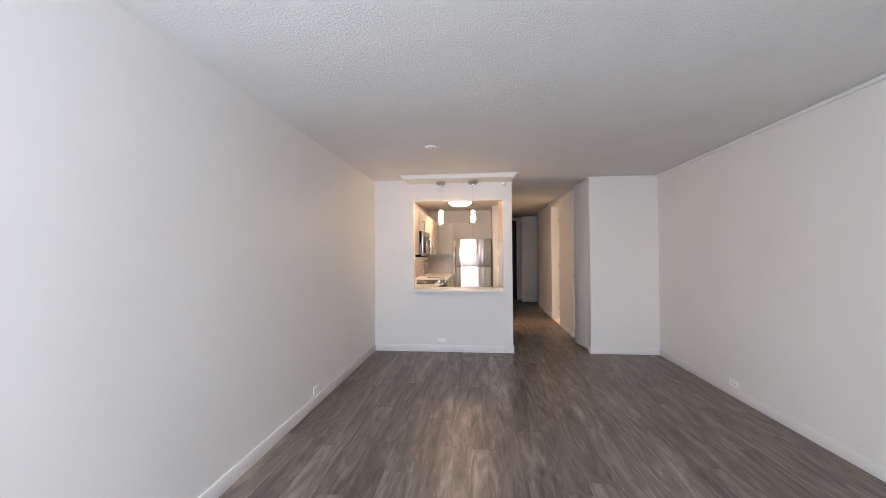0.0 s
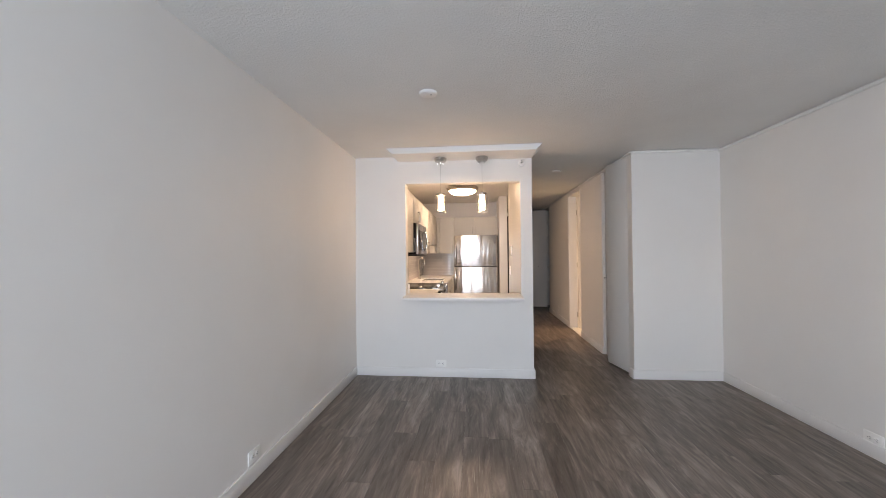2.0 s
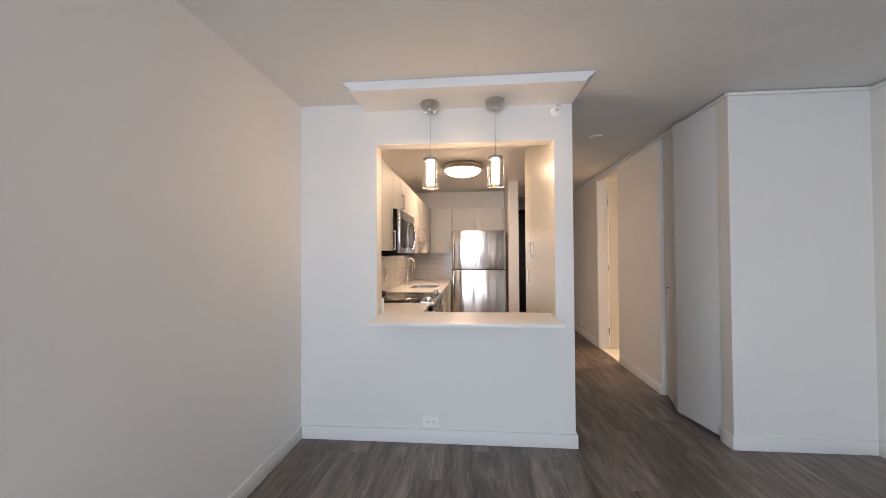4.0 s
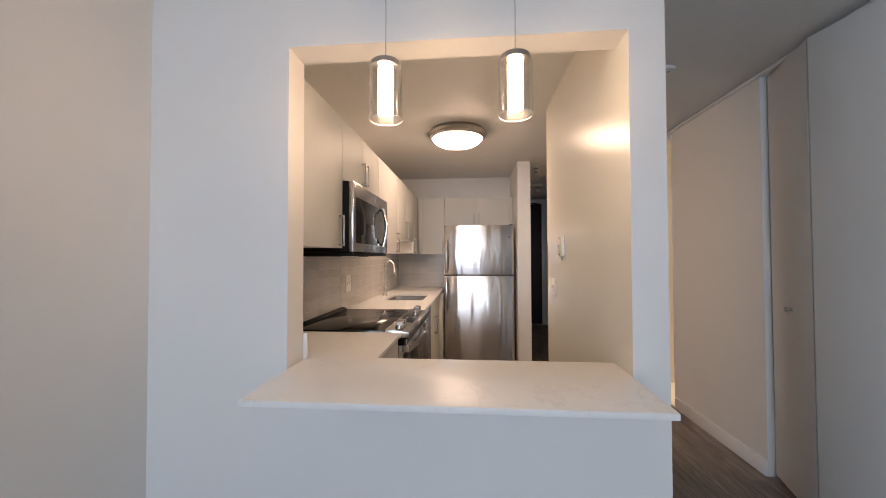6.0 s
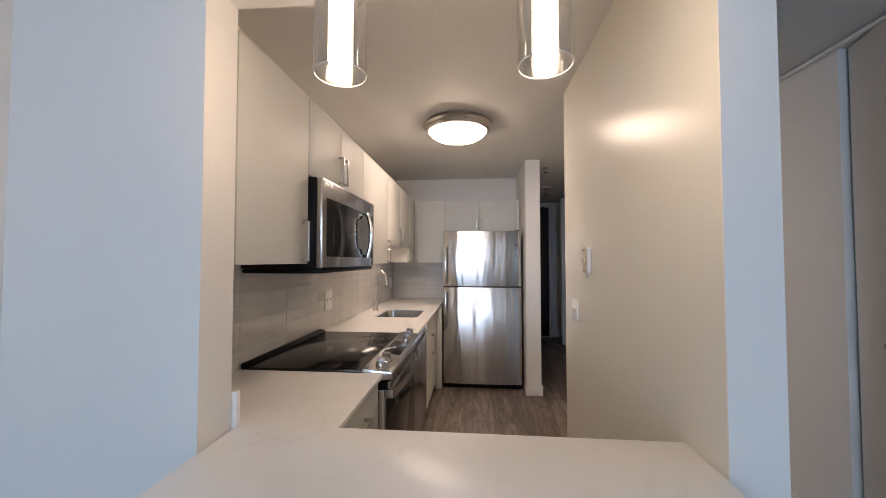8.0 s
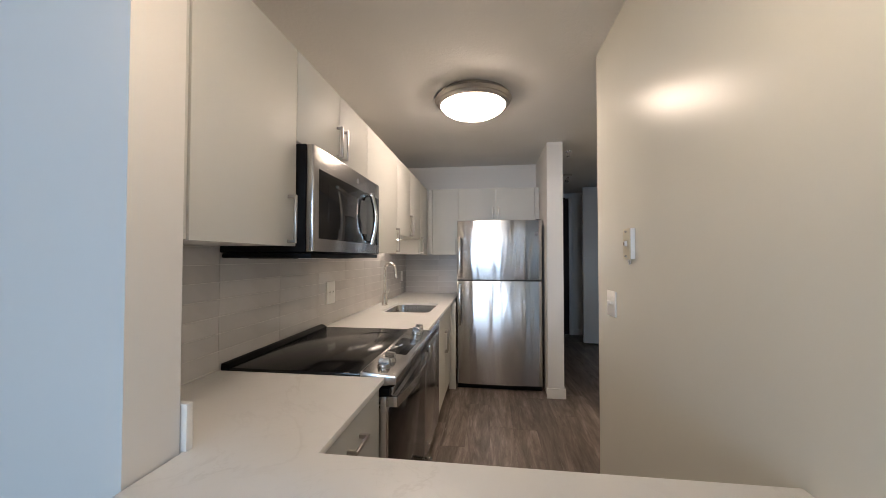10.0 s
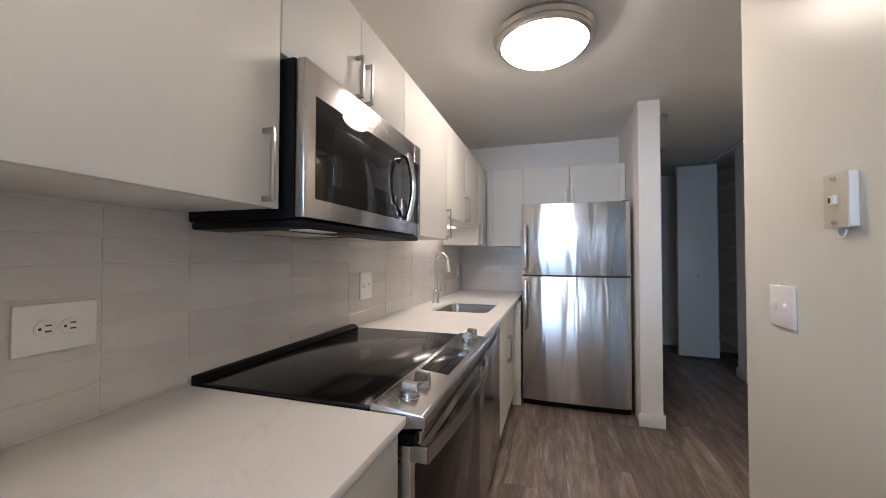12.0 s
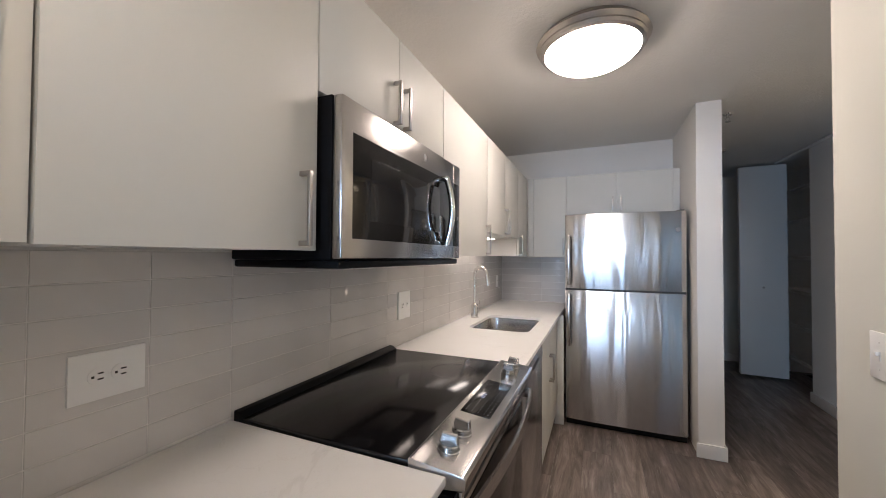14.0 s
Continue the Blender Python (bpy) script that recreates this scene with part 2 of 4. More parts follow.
STEEL = steel("brushed_steel", (0.54, 0.525, 0.51), 0.20, (260, 3, 260))
FRIDGE_STEEL = steel("fridge_door_steel", (0.60, 0.60, 0.60), 0.26, (3, 3, 260), 0.40, 0.97)
NICKEL = material("brushed_nickel", (0.47, 0.445, 0.415), 0.30, 1.0)
FAUCET = material("faucet_nickel", (0.70, 0.68, 0.65), 0.26, 1.0)
CHROME = material("chrome", (0.80, 0.80, 0.80), 0.08, 1.0)
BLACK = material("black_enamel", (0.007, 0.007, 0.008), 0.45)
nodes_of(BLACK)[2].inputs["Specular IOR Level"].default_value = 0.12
BLACK_GLASS = material("black_glass", (0.008, 0.007, 0.007), 0.12)
nodes_of(BLACK_GLASS)[2].inputs["Specular IOR Level"].default_value = 0.34
MESH_GLASS = material("screened_door_glass", (0.012, 0.011, 0.010), 0.05)
nodes_of(MESH_GLASS)[2].inputs["Specular IOR Level"].default_value = 0.42
GREY_BODY = painted("appliance_grey", (0.055, 0.055, 0.058), 0.5)
PLASTIC = painted("white_plastic", (0.88, 0.87, 0.84), 0.35, 200, 0.02)
BEIGE = painted("beige_plastic", (0.62, 0.56, 0.43), 0.45, 200, 0.04)
SCREEN = material("door_screen", (0.016, 0.015, 0.015), 0.07)
# near-white colour stands in for light caught on the pendant glass rim
RIM_GLINT = material("glass_edge_glint", (0.85, 0.86, 0.84), 0.15)
RING = material("burner_print", (0.06, 0.06, 0.06), 0.15)
SLOT = material("dark_slot", (0.03, 0.028, 0.026), 0.6)
MARK = material("panel_marks", (0.24, 0.24, 0.25), 0.5)
BROWN_DOOR = painted("dark_brown_paint", (0.045, 0.030, 0.030), 0.45)
CORD = material("lamp_cord", (0.42, 0.41, 0.39), 0.5)
WIRE = material("white_wire", (0.75, 0.74, 0.72), 0.4)


def glow(name, colour, strength):
    m = material(name, (0.9, 0.88, 0.85), 0.4)
    n, l, b = nodes_of(m)
    b.inputs["Emission Color"].default_value = (*colour, 1)
    b.inputs["Emission Strength"].default_value = strength
    return m


def glass(name, edge):
    """Thin clear glass: see-through, with gloss at the edges."""
    m = material(name, (1, 1, 1))
    n, l, b = nodes_of(m)
    clear, shine, mix, fres = n.new("ShaderNodeBsdfTransparent"), n.new("ShaderNodeBsdfGlossy"), n.new("ShaderNodeMixShader"), n.new("ShaderNodeLayerWeight")
    clear.inputs["Color"].default_value = (0.97, 0.975, 0.97, 1)
    shine.inputs["Roughness"].default_value = 0.03
    fres.inputs["Blend"].default_value = edge
    l.new(fres.outputs["Facing"], mix.inputs["Fac"])
    l.new(clear.outputs["BSDF"], mix.inputs[1])
    l.new(shine.outputs["BSDF"], mix.inputs[2])
    l.new(mix.outputs["Shader"], n["Material Output"].inputs["Surface"])
    return m


LAMP_GLOW = glow("ceiling_lamp_glow", (1.0, 0.84, 0.66), CEILING_GLOW)
PENDANT_LIGHT = glow("pendant_glow", (1.0, 0.80, 0.56), PENDANT_GLOW)
PUCK = glow("puck_glow", (1.0, 0.87, 0.70), 9.0)
DISPLAY_BLUE = glow("display_digits", (0.45, 0.6, 1.0), 0.5)
GLASS = glass("clear_glass", 0.12)
PANE = glass("window_glass", 0.10)

# ---- setting ----
H = 2.48


def structure(name, bm, mat, label):
    return solid(name, bm, mat, label, name.split("_")[0], "structure")


X0, X1, FRONT = -1.38, 2.60, 5.26
structure("ceiling", box(-1.55, 4.3, BACK - 0.2, 12.3, H, H + 0.15), CEILING, "white sprayed popcorn ceiling over the flat")
structure("ceiling_kitchen", box(-1.163, 0.612, FRONT + 0.13, 9.12, H - 0.0012, H + 0.01), SMOOTH_CEILING, "smooth painted kitchen ceiling")
structure("wall_west", box(X0 - 0.15, X0, BACK - 0.2, FRONT + 0.13, 0, H), WALL, "plain off-white painted living room wall")
structure("wall_east", box(X1, X1 + 0.15, BACK, 5.32, 0, H), WALL, "plain off-white painted living room wall")
bm = box(X0, X1 + 0.15, BACK - 0.2, BACK, 0, 0.62)
box(X0, X1 + 0.15, BACK - 0.2, BACK, 2.34, H, into=bm)
for a, b2 in ((X0, WINDOWS[0][0]), (WINDOWS[0][1], WINDOWS[1][0]), (WINDOWS[1][1], X1 + 0.15)):
    box(a, b2, BACK - 0.2, BACK, 0.62, 2.34, into=bm)
structure("wall_south", bm, WALL, "off-white wall with two wide windows")
# serving wall between living room and kitchen, with its opening
OL, OR, OT = -0.80, 0.485, 2.17
bm = box(X0, OL, FRONT, FRONT + 0.13, 0, H)
box(OL, OR, FRONT, FRONT + 0.13, OT, H, into=bm)
box(OL, OR, FRONT, FRONT + 0.13, 0, 0.893, into=bm)
box(OR, 0.612, FRONT, FRONT + 0.004, 0, H, into=bm)
structure("wall_serving", bm, WALL, "off-white wall with a serving opening above the bar")
structure("wall_partition", box(OR, 0.612, FRONT + 0.004, 6.74, 0, H), KITCHEN_WALL, "satin cream partition between kitchen and hall")
KX, KY = -1.1602, 9.12
kitchen_west = structure("wall_kitchen_west", box(KX - 0.15, KX, FRONT + 0.13, KY + 0.15, 0, H), GROUT, "kitchen wall behind the counter with tiled splashback")
kitchen_north = structure("wall_kitchen_north", box(KX, 0.445, KY, KY + 0.15, 0, H), WALL, "painted kitchen end wall with tiled splashback")
structure("wall_stub", box(0.447, 0.597, 8.27, 11.25, 0, H), WALL, "off-white wall stub beside the refrigerator")
structure("wall_closet_front", box(1.69, X1 + 0.15, 5.32, 5.44, 0, H), WALL, "off-white closet end wall facing the living room")
HX, B0, B1, HN = 1.70, 7.30, 8.05, 9.85      # hall wall, bathroom doorway, linen closet corner
bm = box(HX, HX + 0.12, 6.30, B0, 0, H)
box(HX, HX + 0.12, B0, B1, 2.42, H, into=bm)
box(HX, HX + 0.12, B1, HN, 0, H, into=bm)
structure("wall_hall_east", bm, WALL, "off-white hall wall with a bathroom doorway")
bm = box(2.48, 2.60, 5.44, 6.42, 0, H)
box(HX + 0.12, 2.48, 6.30, 6.42, 0, H, into=bm)
structure("wall_closet_inside", bm, WALL, "plain closet walls")
bm = box(4.1, 4.25, 6.42, HN, 0, H)
box(HX + 0.12, 4.1, HN - 0.12, HN, 0, H, into=bm)
box(2.60, 4.1, 6.30, 6.42, 0, H, into=bm)
structure("wall_bathroom", bm, WALL, "plain bathroom walls")
bm = box(2.55, 2.70, HN, 11.2, 0, H)
box(HX, 2.70, 11.0, 11.2, 0, H, into=bm)
structure("wall_linen_closet", bm, WALL, "plain linen closet walls")
HE = 11.25
bm = box(1.29, 2.0, HE, HE + 0.15, 0, H)
box(0.35, 0.47, HE, HE + 0.15, 0, H, into=bm)
box(0.47, 1.29, HE, HE + 0.15, 2.40, H, into=bm)
structure("wall_hall_end", bm, WALL, "hall end wall round the entrance door")

# ---- baseboards and ceiling trim ----
def baseboard(x0, x1, y0, y1):
    solid("baseboard", box(x0, x1, y0, y1, 0, 0.097, 0.003), TRIM, "white painted baseboard along the wall foot", "baseboard", "structure")


B = 0.014
baseboard(X0, X0 + B, BACK, FRONT - B)
baseboard(X0, 0.612 + B, FRONT - B, FRONT)
baseboard(0.612, 0.612 + B, FRONT, 6.74)
baseboard(OR - B, 0.612 + B, 6.74, 6.74 + B)
baseboard(OR - B, OR, 5.45, 6.74)
baseboard(X1 - B, X1, BACK, 5.32 - B)
baseboard(1.69 - B, X1, 5.32 - B, 5.32)
baseboard(1.69 - B, 1.69, 5.32, 5.44)
baseboard(HX - B, HX, 6.30, B0 - 0.002)
baseboard(HX - B, HX, B1 + 0.052, HN)
baseboard(HX - B, HX + 0.12, HN, HN + B)
baseboard(0.447 - B, 0.597 + B, 8.27 - B, 8.27)
baseboard(0.597, 0.597 + B, 8.27, HE)
baseboard(1.36, HX, HE - B, HE)
baseboard(X0, X1, BACK, BACK + B)


def raceway(points):
    bm = None
    for a, b2 in zip(points, points[1:]):
        bm = rod([a, b2], 0.013, 8, into=bm) if bm else rod([a, b2], 0.013, 8)
    solid("trim", bm, TRIM, "white cable raceway running under the ceiling", "trim", "structure")


raceway([(X1 - 0.012, BACK, 2.455), (X1 - 0.012, 5.308, 2.455)])
raceway([(X1 - 0.03, 5.308, 2.462), (1.68, 5.308, 2.462)])
raceway([(1.678, 5.31, 2.462), (1.685, 5.50, 2.462), (HX - 0.012, 6.30, 2.462), (HX - 0.012, HN, 2.462), (HX - 0.03, 10.49, 2.462)])

# flared panel under the ceiling above the bar
bm = bmesh.new()
ring = []
for z, fl in ((2.42, 0.0), (2.435, 0.004), (2.455, 0.030), (2.482, 0.062)):
    ring.append([bm.verts.new(p) for p in ((-0.88 - fl, FRONT, z), (-0.88 - fl, 4.915, z), (0.612 + fl, 4.915, z), (0.612 + fl, FRONT, z))])
for a, b2 in zip(ring, ring[1:]):
    for k in range(4):
        bm.faces.new((a[k], a[(k + 1) % 4], b2[(k + 1) % 4], b2[k]))
bm.faces.new(ring[0])
bm.faces.new(ring[-1])
bmesh.ops.recalc_face_normals(bm, faces=bm.faces)
structure("soffit", bm, SOFFIT, "white dropped panel under the ceiling above the bar")

# ---- windows ----
for k, (wx0, wx1) in enumerate(WINDOWS):
    w = tagged(new("window_" + str(k + 1)), "wide white-framed window over the living room", "window", "", "structure")
    w.location = (wx0, BACK - 0.1, 0.62)
    ORIGIN[w.name] = Vector(w.location)
    bm = box(wx0, wx1, BACK - 0.09, BACK - 0.03, 0.62, 0.68, 0.004)
    box(wx0, wx1, BACK - 0.09, BACK - 0.03, 2.28, 2.34, 0.004, into=bm)
    mid = (wx0 + wx1) / 2
    for cx in (wx0 + 0.03, mid, wx1 - 0.03):
        box(cx - 0.03, cx + 0.03, BACK - 0.088, BACK - 0.032, 0.68, 2.28, 0.004, into=bm)
    part("window_frame", bm, TRIM, w)
    part("window_sill", box(wx0 - 0.04, wx1 + 0.04, BACK - 0.03, BACK + 0.07, 0.595, 0.618, 0.004), TRIM, w)
    for a, b2 in ((wx0 + 0.06, mid - 0.03), (mid + 0.03, wx1 - 0.06)):
        p = part("pane", box(a, b2, BACK - 0.063, BACK - 0.057, 0.68, 2.28), PANE, w)
        p.visible_shadow = False

# ---- doors, closets ----
def leaf_between(a, b2, z0, z1, thick=0.03):
    """A flat door leaf standing between two points of the plan."""
    a, b2 = Vector((*a, 0)), Vector((*b2, 0))
    d = (b2 - a).normalized()
    n = Vector((-d.y, d.x, 0)) * thick / 2
    return prism([((p + s * n).x, (p + s * n).y) for p, s in ((a, 1), (b2, 1), (b2, -1), (a, -1))], z0, z1, 0.002)


def closet_knob(parent, x, y, z, direction):
    """A small turned knob on a short stem."""
    bm = turned([(0.006, 0), (0.005, 0.012), (0.010, 0.018), (0.013, 0.024), (0.011, 0.031), (0.0, 0.033)], (0, 0, 0), 14)
    turn = Vector((0, 0, 1)).rotation_difference(Vector(direction)).to_matrix()
    bmesh.ops.rotate(bm, verts=bm.verts, cent=(0, 0, 0), matrix=turn)
    bmesh.ops.translate(bm, verts=bm.verts, vec=(x, y, z))
    part("knob", bm, NICKEL, parent, "small round brushed metal knob")


coat = thing("bifold_door", (1.70, 5.95, 0), "white flush bifold closet door standing slightly ajar", "closet door")
HINGE, FOLD, LEAD = (1.710, 5.447), (1.626, 5.872), (1.752, 6.285)
part("door_leaf", leaf_between(HINGE, FOLD, 0.022, 2.448), DOOR_PAINT, coat)
lead = part("door_leaf", leaf_between((FOLD[0] + 0.004, FOLD[1] + 0.006), LEAD, 0.022, 2.448), DOOR_PAINT, coat)
closet_knob(lead, 1.668, 6.066, 1.045, (-0.95, 0.32, 0))
bm = box(1.705, 1.765, 5.46, 6.295, 2.455, 2.476, 0.002)
part("track", bm, TRIM, coat, "metal track under the ceiling")

linen = thing("bifold_door", (1.55, 10.55, 0), "white flush bifold door folded open into the hall", "closet door")
front = part("door_leaf", leaf_between((1.335, 10.53), (1.765, 10.50), 0.03, 2.445), DOOR_PAINT, linen)
part("door_leaf", leaf_between((1.337, 10.565), (1.79, 10.66), 0.03, 2.445), DOOR_PAINT, linen)
closet_knob(front, 1.545, 10.50, 1.045, (0, -1, 0))

for z in (0.25, 0.63, 1.02, 1.40, 1.81, 2.17):
    bm = rod([(1.86, HN + 0.03, z), (1.86, 10.98, z)], 0.005, 6)
    rod([(1.86, HN + 0.03, z - 0.03), (1.86, 10.98, z - 0.03)], 0.004, 6, into=bm)
    rod([(2.53, HN + 0.03, z), (2.53, 10.98, z)], 0.004, 6, into=bm)
    for k in range(33):
        rod([(1.86, HN + 0.04 + k * 0.033, z), (2.54, HN + 0.04 + k * 0.033, z)], 0.0022, 5, into=bm)
    solid("wire_shelf", bm, WIRE, "white wire shelf inside the linen closet", "shelf", group="linen closet shelves")

entry = tagged(new("door_1"), "dark brown entrance door at the end of the hall", "door", "", "structure")
entry.location = (0.88, HE, 0)
ORIGIN[entry.name] = Vector(entry.location)
part("door_leaf", box(0.475, 1.285, HE + 0.03, HE + 0.08, 0.008, 2.395, 0.003), BROWN_DOOR, entry)
bm = box(1.275, 1.335, HE - 0.014, HE + 0.03, 0, 2.42, 0.003)
box(0.47, 1.335, HE - 0.014, HE + 0.03, 2.397, 2.45, 0.003, into=bm)
part("door_frame", bm, TRIM, entry)
bm = box(0.80, 1.10, HE - 0.05, HE + 0.03, 2.30, 2.37, 0.006)
rod([(0.95, HE - 0.04, 2.375), (1.08, HE - 0.16, 2.385), (1.20, HE - 0.03, 2.39)], 0.009, 8, into=bm)
part("door_closer", bm, BLACK, entry, "dark door closer")
bm = turned([(0.030, 0), (0.030, 0.012), (0.012, 0.016), (0.012, 0.045), (0.027, 0.055), (0.027, 0.085), (0, 0.09)], (0.55, 0, 0), 18, "Y")
bmesh.ops.scale(bm, vec=(1, -1, 1), verts=bm.verts)
bmesh.ops.translate(bm, verts=bm.verts, vec=(0, HE + 0.03, 1.0))
part("door_handle", bm, NICKEL, entry)

bath = tagged(new("door_2"), "white bathroom door standing open into the bathroom", "door", "", "structure")
bath.location = (HX + 0.06, B1 - 0.04, 0)
ORIGIN[bath.name] = Vector(bath.location)
leaf = part("door_leaf", box(HX + 0.135, HX + 0.84, B1 - 0.085, B1 - 0.05, 0.012, 2.385, 0.003), DOOR_PAINT, bath)
bm = box(HX - 0.012, HX + 0.13, B1 - 0.025, B1, 0, 2.42, 0.002)
box(HX - 0.014, HX, B1 - 0.015, B1 + 0.05, 0, 2.452, 0.003, into=bm)
box(HX - 0.002, HX + 0.13, B0, B0 + 0.02, 0, 2.42, 0.002, into=bm)
box(HX - 0.012, HX + 0.13, B0, B1, 2.398, 2.422, 0.002, into=bm)
part("door_frame", bm, TRIM, bath)
for z in (0.25, 1.15, 2.10):
    part("hinge", rod([(HX + 0.128, B1 - 0.04, z - 0.045), (HX + 0.128, B1 - 0.04, z + 0.045)], 0.008, 10), NICKEL, bath)
part("door_handle", turned([(0.028, 0), (0.028, -0.01), (0.011, -0.015), (0.011, -0.04), (0.026, -0.05), (0.026, -0.075), (0, -0.08)], (HX + 0.78, B1 - 0.085, 1.0), 16, "Y"), NICKEL, leaf)
structure("threshold", box(HX - 0.005, HX + 0.125, B0 + 0.02, B1 - 0.025, 0.0, 0.012, 0.003), QUARTZ, "pale stone threshold in the bathroom doorway")


# ---- wall plates, detectors, sprinklers ----
def plate(name, centre, normal, width, height, holes, label, category, group=""):
    """A wall plate; holes: (kind, offset along the wall). Normal is +x, -x or -y."""
    c = Vector(centre)
    t = thing(name, centre, label, category, group)
    side = Vector((-normal[1], normal[0], 0))
    def put(u0, u1, z0, z1, d0, d1, bev, into=None):
        p, q = c + side * u0 + Vector(normal) * d0, c + side * u1 + Vector(normal) * d1
        return box(min(p.x, q.x), max(p.x, q.x), min(p.y, q.y), max(p.y, q.y), c.z + z0, c.z + z1, bev, into)
    face = part("plate", put(-width / 2, width / 2, -height / 2, height / 2, 0.0, 0.007, 0.002), PLASTIC, t)
    for kind, u, across in holes:
        if kind == "socket":
            sign = -1 if min(normal) < 0 else 1
            mid = c + side * u + Vector(normal) * 0.006
            part("socket", turned([(0.0175, 0), (0.0175, sign * 0.0026), (0.0165, sign * 0.0032), (0, sign * 0.0032)], mid, 24, "Y" if normal[1] else "X"), PLASTIC, face)
            bm = None
            for du, dz in ((-0.006, 0.004), (0.006, 0.004)):
                a, b2 = (du, dz) if not across else (dz, du)
                wide = (0.0015, 0.0050) if not across else (0.0050, 0.0015)
                bm = put(u + a - wide[0], u + a + wide[0], b2 - wide[1], b2 + wide[1], 0.0088, 0.0096, 0, bm)
            a, b2 = (0, -0.009) if not across else (-0.009, 0)
            put(u + a - 0.0025, u + a + 0.0025, b2 - 0.0025, b2 + 0.0025, 0.0088, 0.0096, 0, bm)
            part("socket_slots", bm, SLOT, face, "dark socket slots")
        elif kind == "toggle":
            part("toggle", put(u - 0.0032, u + 0.0032, 0.000, 0.010, 0.006, 0.016, 0.0015), PLASTIC, face)
            part("toggle_frame", put(u - 0.006, u + 0.006, -0.013, 0.013, 0.0055, 0.0085, 0.001), PLASTIC, face)
        elif kind == "screw":
            part("screw", put(u - 0.0025, u + 0.0025, across - 0.0025, across + 0.0025, 0.0065, 0.0082, 0.001), PLASTIC, face)
    return t


LOW = [("socket", -0.022, True), ("socket", 0.022, True), ("screw", 0.0, 0.0)]
plate("wall_outlet", (-0.408, FRONT, 0.150), (0, -1, 0), 0.118, 0.074, LOW, "white duplex outlet set sideways above the baseboard", "outlet")
plate("wall_outlet", (X0, 3.33, 0.150), (1, 0, 0), 0.118, 0.078, LOW, "white duplex outlet set sideways above the baseboard", "outlet")
plate("wall_outlet", (X1, 3.86, 0.125), (-1, 0, 0), 0.125, 0.080, LOW, "white duplex outlet set sideways above the baseboard", "outlet")
plate("wall_outlet", (HX, 8.92, 0.22), (-1, 0, 0), 0.074, 0.115, [("socket", 0, False)], "small white outlet low on the hall wall", "outlet")
TX = -1.1584
plate("splashback_outlet", (TX, 5.661, 1.129), (1, 0, 0), 0.134, 0.100, [("socket", -0.020, True), ("socket", 0.020, True), ("screw", 0.0, 0.0)], "wide white outlet plate on the grey tiles", "outlet")
plate("splashback_outlet", (TX, 6.945, 1.120), (1, 0, 0), 0.125, 0.145, [("socket", -0.025, False), ("toggle", 0.025, False), ("screw", 0.025, 0.04), ("screw", -0.025, 0.05)], "white outlet and switch plate on the grey tiles", "outlet")
plate("splashback_outlet", (TX, 8.90, 1.130), (1, 0, 0), 0.075, 0.118, [("socket", 0, False)], "small white outlet plate in the tiled corner", "outlet")
plate("light_switch", (OR, 6.515, 1.130), (-1, 0, 0), 0.122, 0.122, [("toggle", -0.024, False), ("toggle", 0.024, False), ("screw", -0.024, 0.035), ("screw", 0.024, 0.035), ("screw", -0.024, -0.035), ("screw", 0.024, -0.035)], "white double toggle switch on the cream wall", "light switch")

inter = thing("intercom_jack", (OR, 6.262, 1.345), "beige wall telephone plate on a white box with a hanging wire", "wall phone")
part("box", box(OR - 0.018, OR, 6.223, 6.302, 1.346, 1.474, 0.003), PLASTIC, inter, "white plastic back box")
back = part("backplate", box(OR - 0.021, OR - 0.0175, 6.225, 6.301, 1.345, 1.475, 0.001), BEIGE, inter)
jack = part("jack", box(OR - 0.029, OR - 0.0205, 6.254, 6.272, 1.400, 1.422, 0.002), PLASTIC, back, "white telephone jack")
part("jack_hole", box(OR - 0.0298, OR - 0.0285, 6.264, 6.271, 1.404, 1.417), SLOT, jack, "dark jack opening")
for z in (1.358, 1.462):
    part("stud", turned([(0, -0.001), (0.003, 0), (0.0045, 0.003), (0.0045, 0.008)], (OR - 0.0285, 6.263, z), 12, "X"), NICKEL, back)
part("wire", rod([(OR - 0.010, 6.262 + 0.014 * math.cos(a), 1.342 + 0.018 * math.sin(a)) for a in [math.pi * (1 + k / 12) for k in range(13)]], 0.0020, 6), PLASTIC, inter)


def detector(x, y, radius, label):
    t = thing("smoke_detector", (x, y, H), label, "smoke detector", "smoke detectors")
    part("base", turned([(radius, 0), (radius, -0.008), (radius * 0.97, -0.010)], (x, y, H), 32), SOFFIT, t)
    part("cover", turned([(radius * 0.93, -0.0095), (radius * 0.90, -0.014), (radius * 0.70, -0.018), (0, -0.019)], (x, y, H), 32), SOFFIT, t)
    part("test_button", turned([(0.006, -0.017), (0.006, -0.020), (0, -0.021)], (x + 0.02, y - 0.01, H), 14), MARK, t)


detector(-0.325, 3.66, 0.062, "round white smoke detector on the living room ceiling")
detector(1.085, 6.20, 0.060, "round white smoke detector on the hall ceiling")

side_sp = thing("sidewall_sprinkler", (0.50, FRONT, 2.365), "small metal fire sprinkler with a white collar", "sprinkler")
part("collar", turned([(0.036, 0), (0.032, -0.012), (0.014, -0.018), (0.0, -0.018)], (0.50, FRONT, 2.365), 24, "Y"), PLASTIC, side_sp)
bm = rod([(0.50, FRONT - 0.016, 2.365), (0.50, FRONT - 0.05, 2.365)], 0.010, 12)
for s in (-1, 1):
    rod([(0.50 + s * 0.010, FRONT - 0.045, 2.365), (0.50 + s * 0.015, FRONT - 0.065, 2.365), (0.50, FRONT - 0.09, 2.365)], 0.004, 8, into=bm)
part("sprinkler_head", bm, CHROME, side_sp)
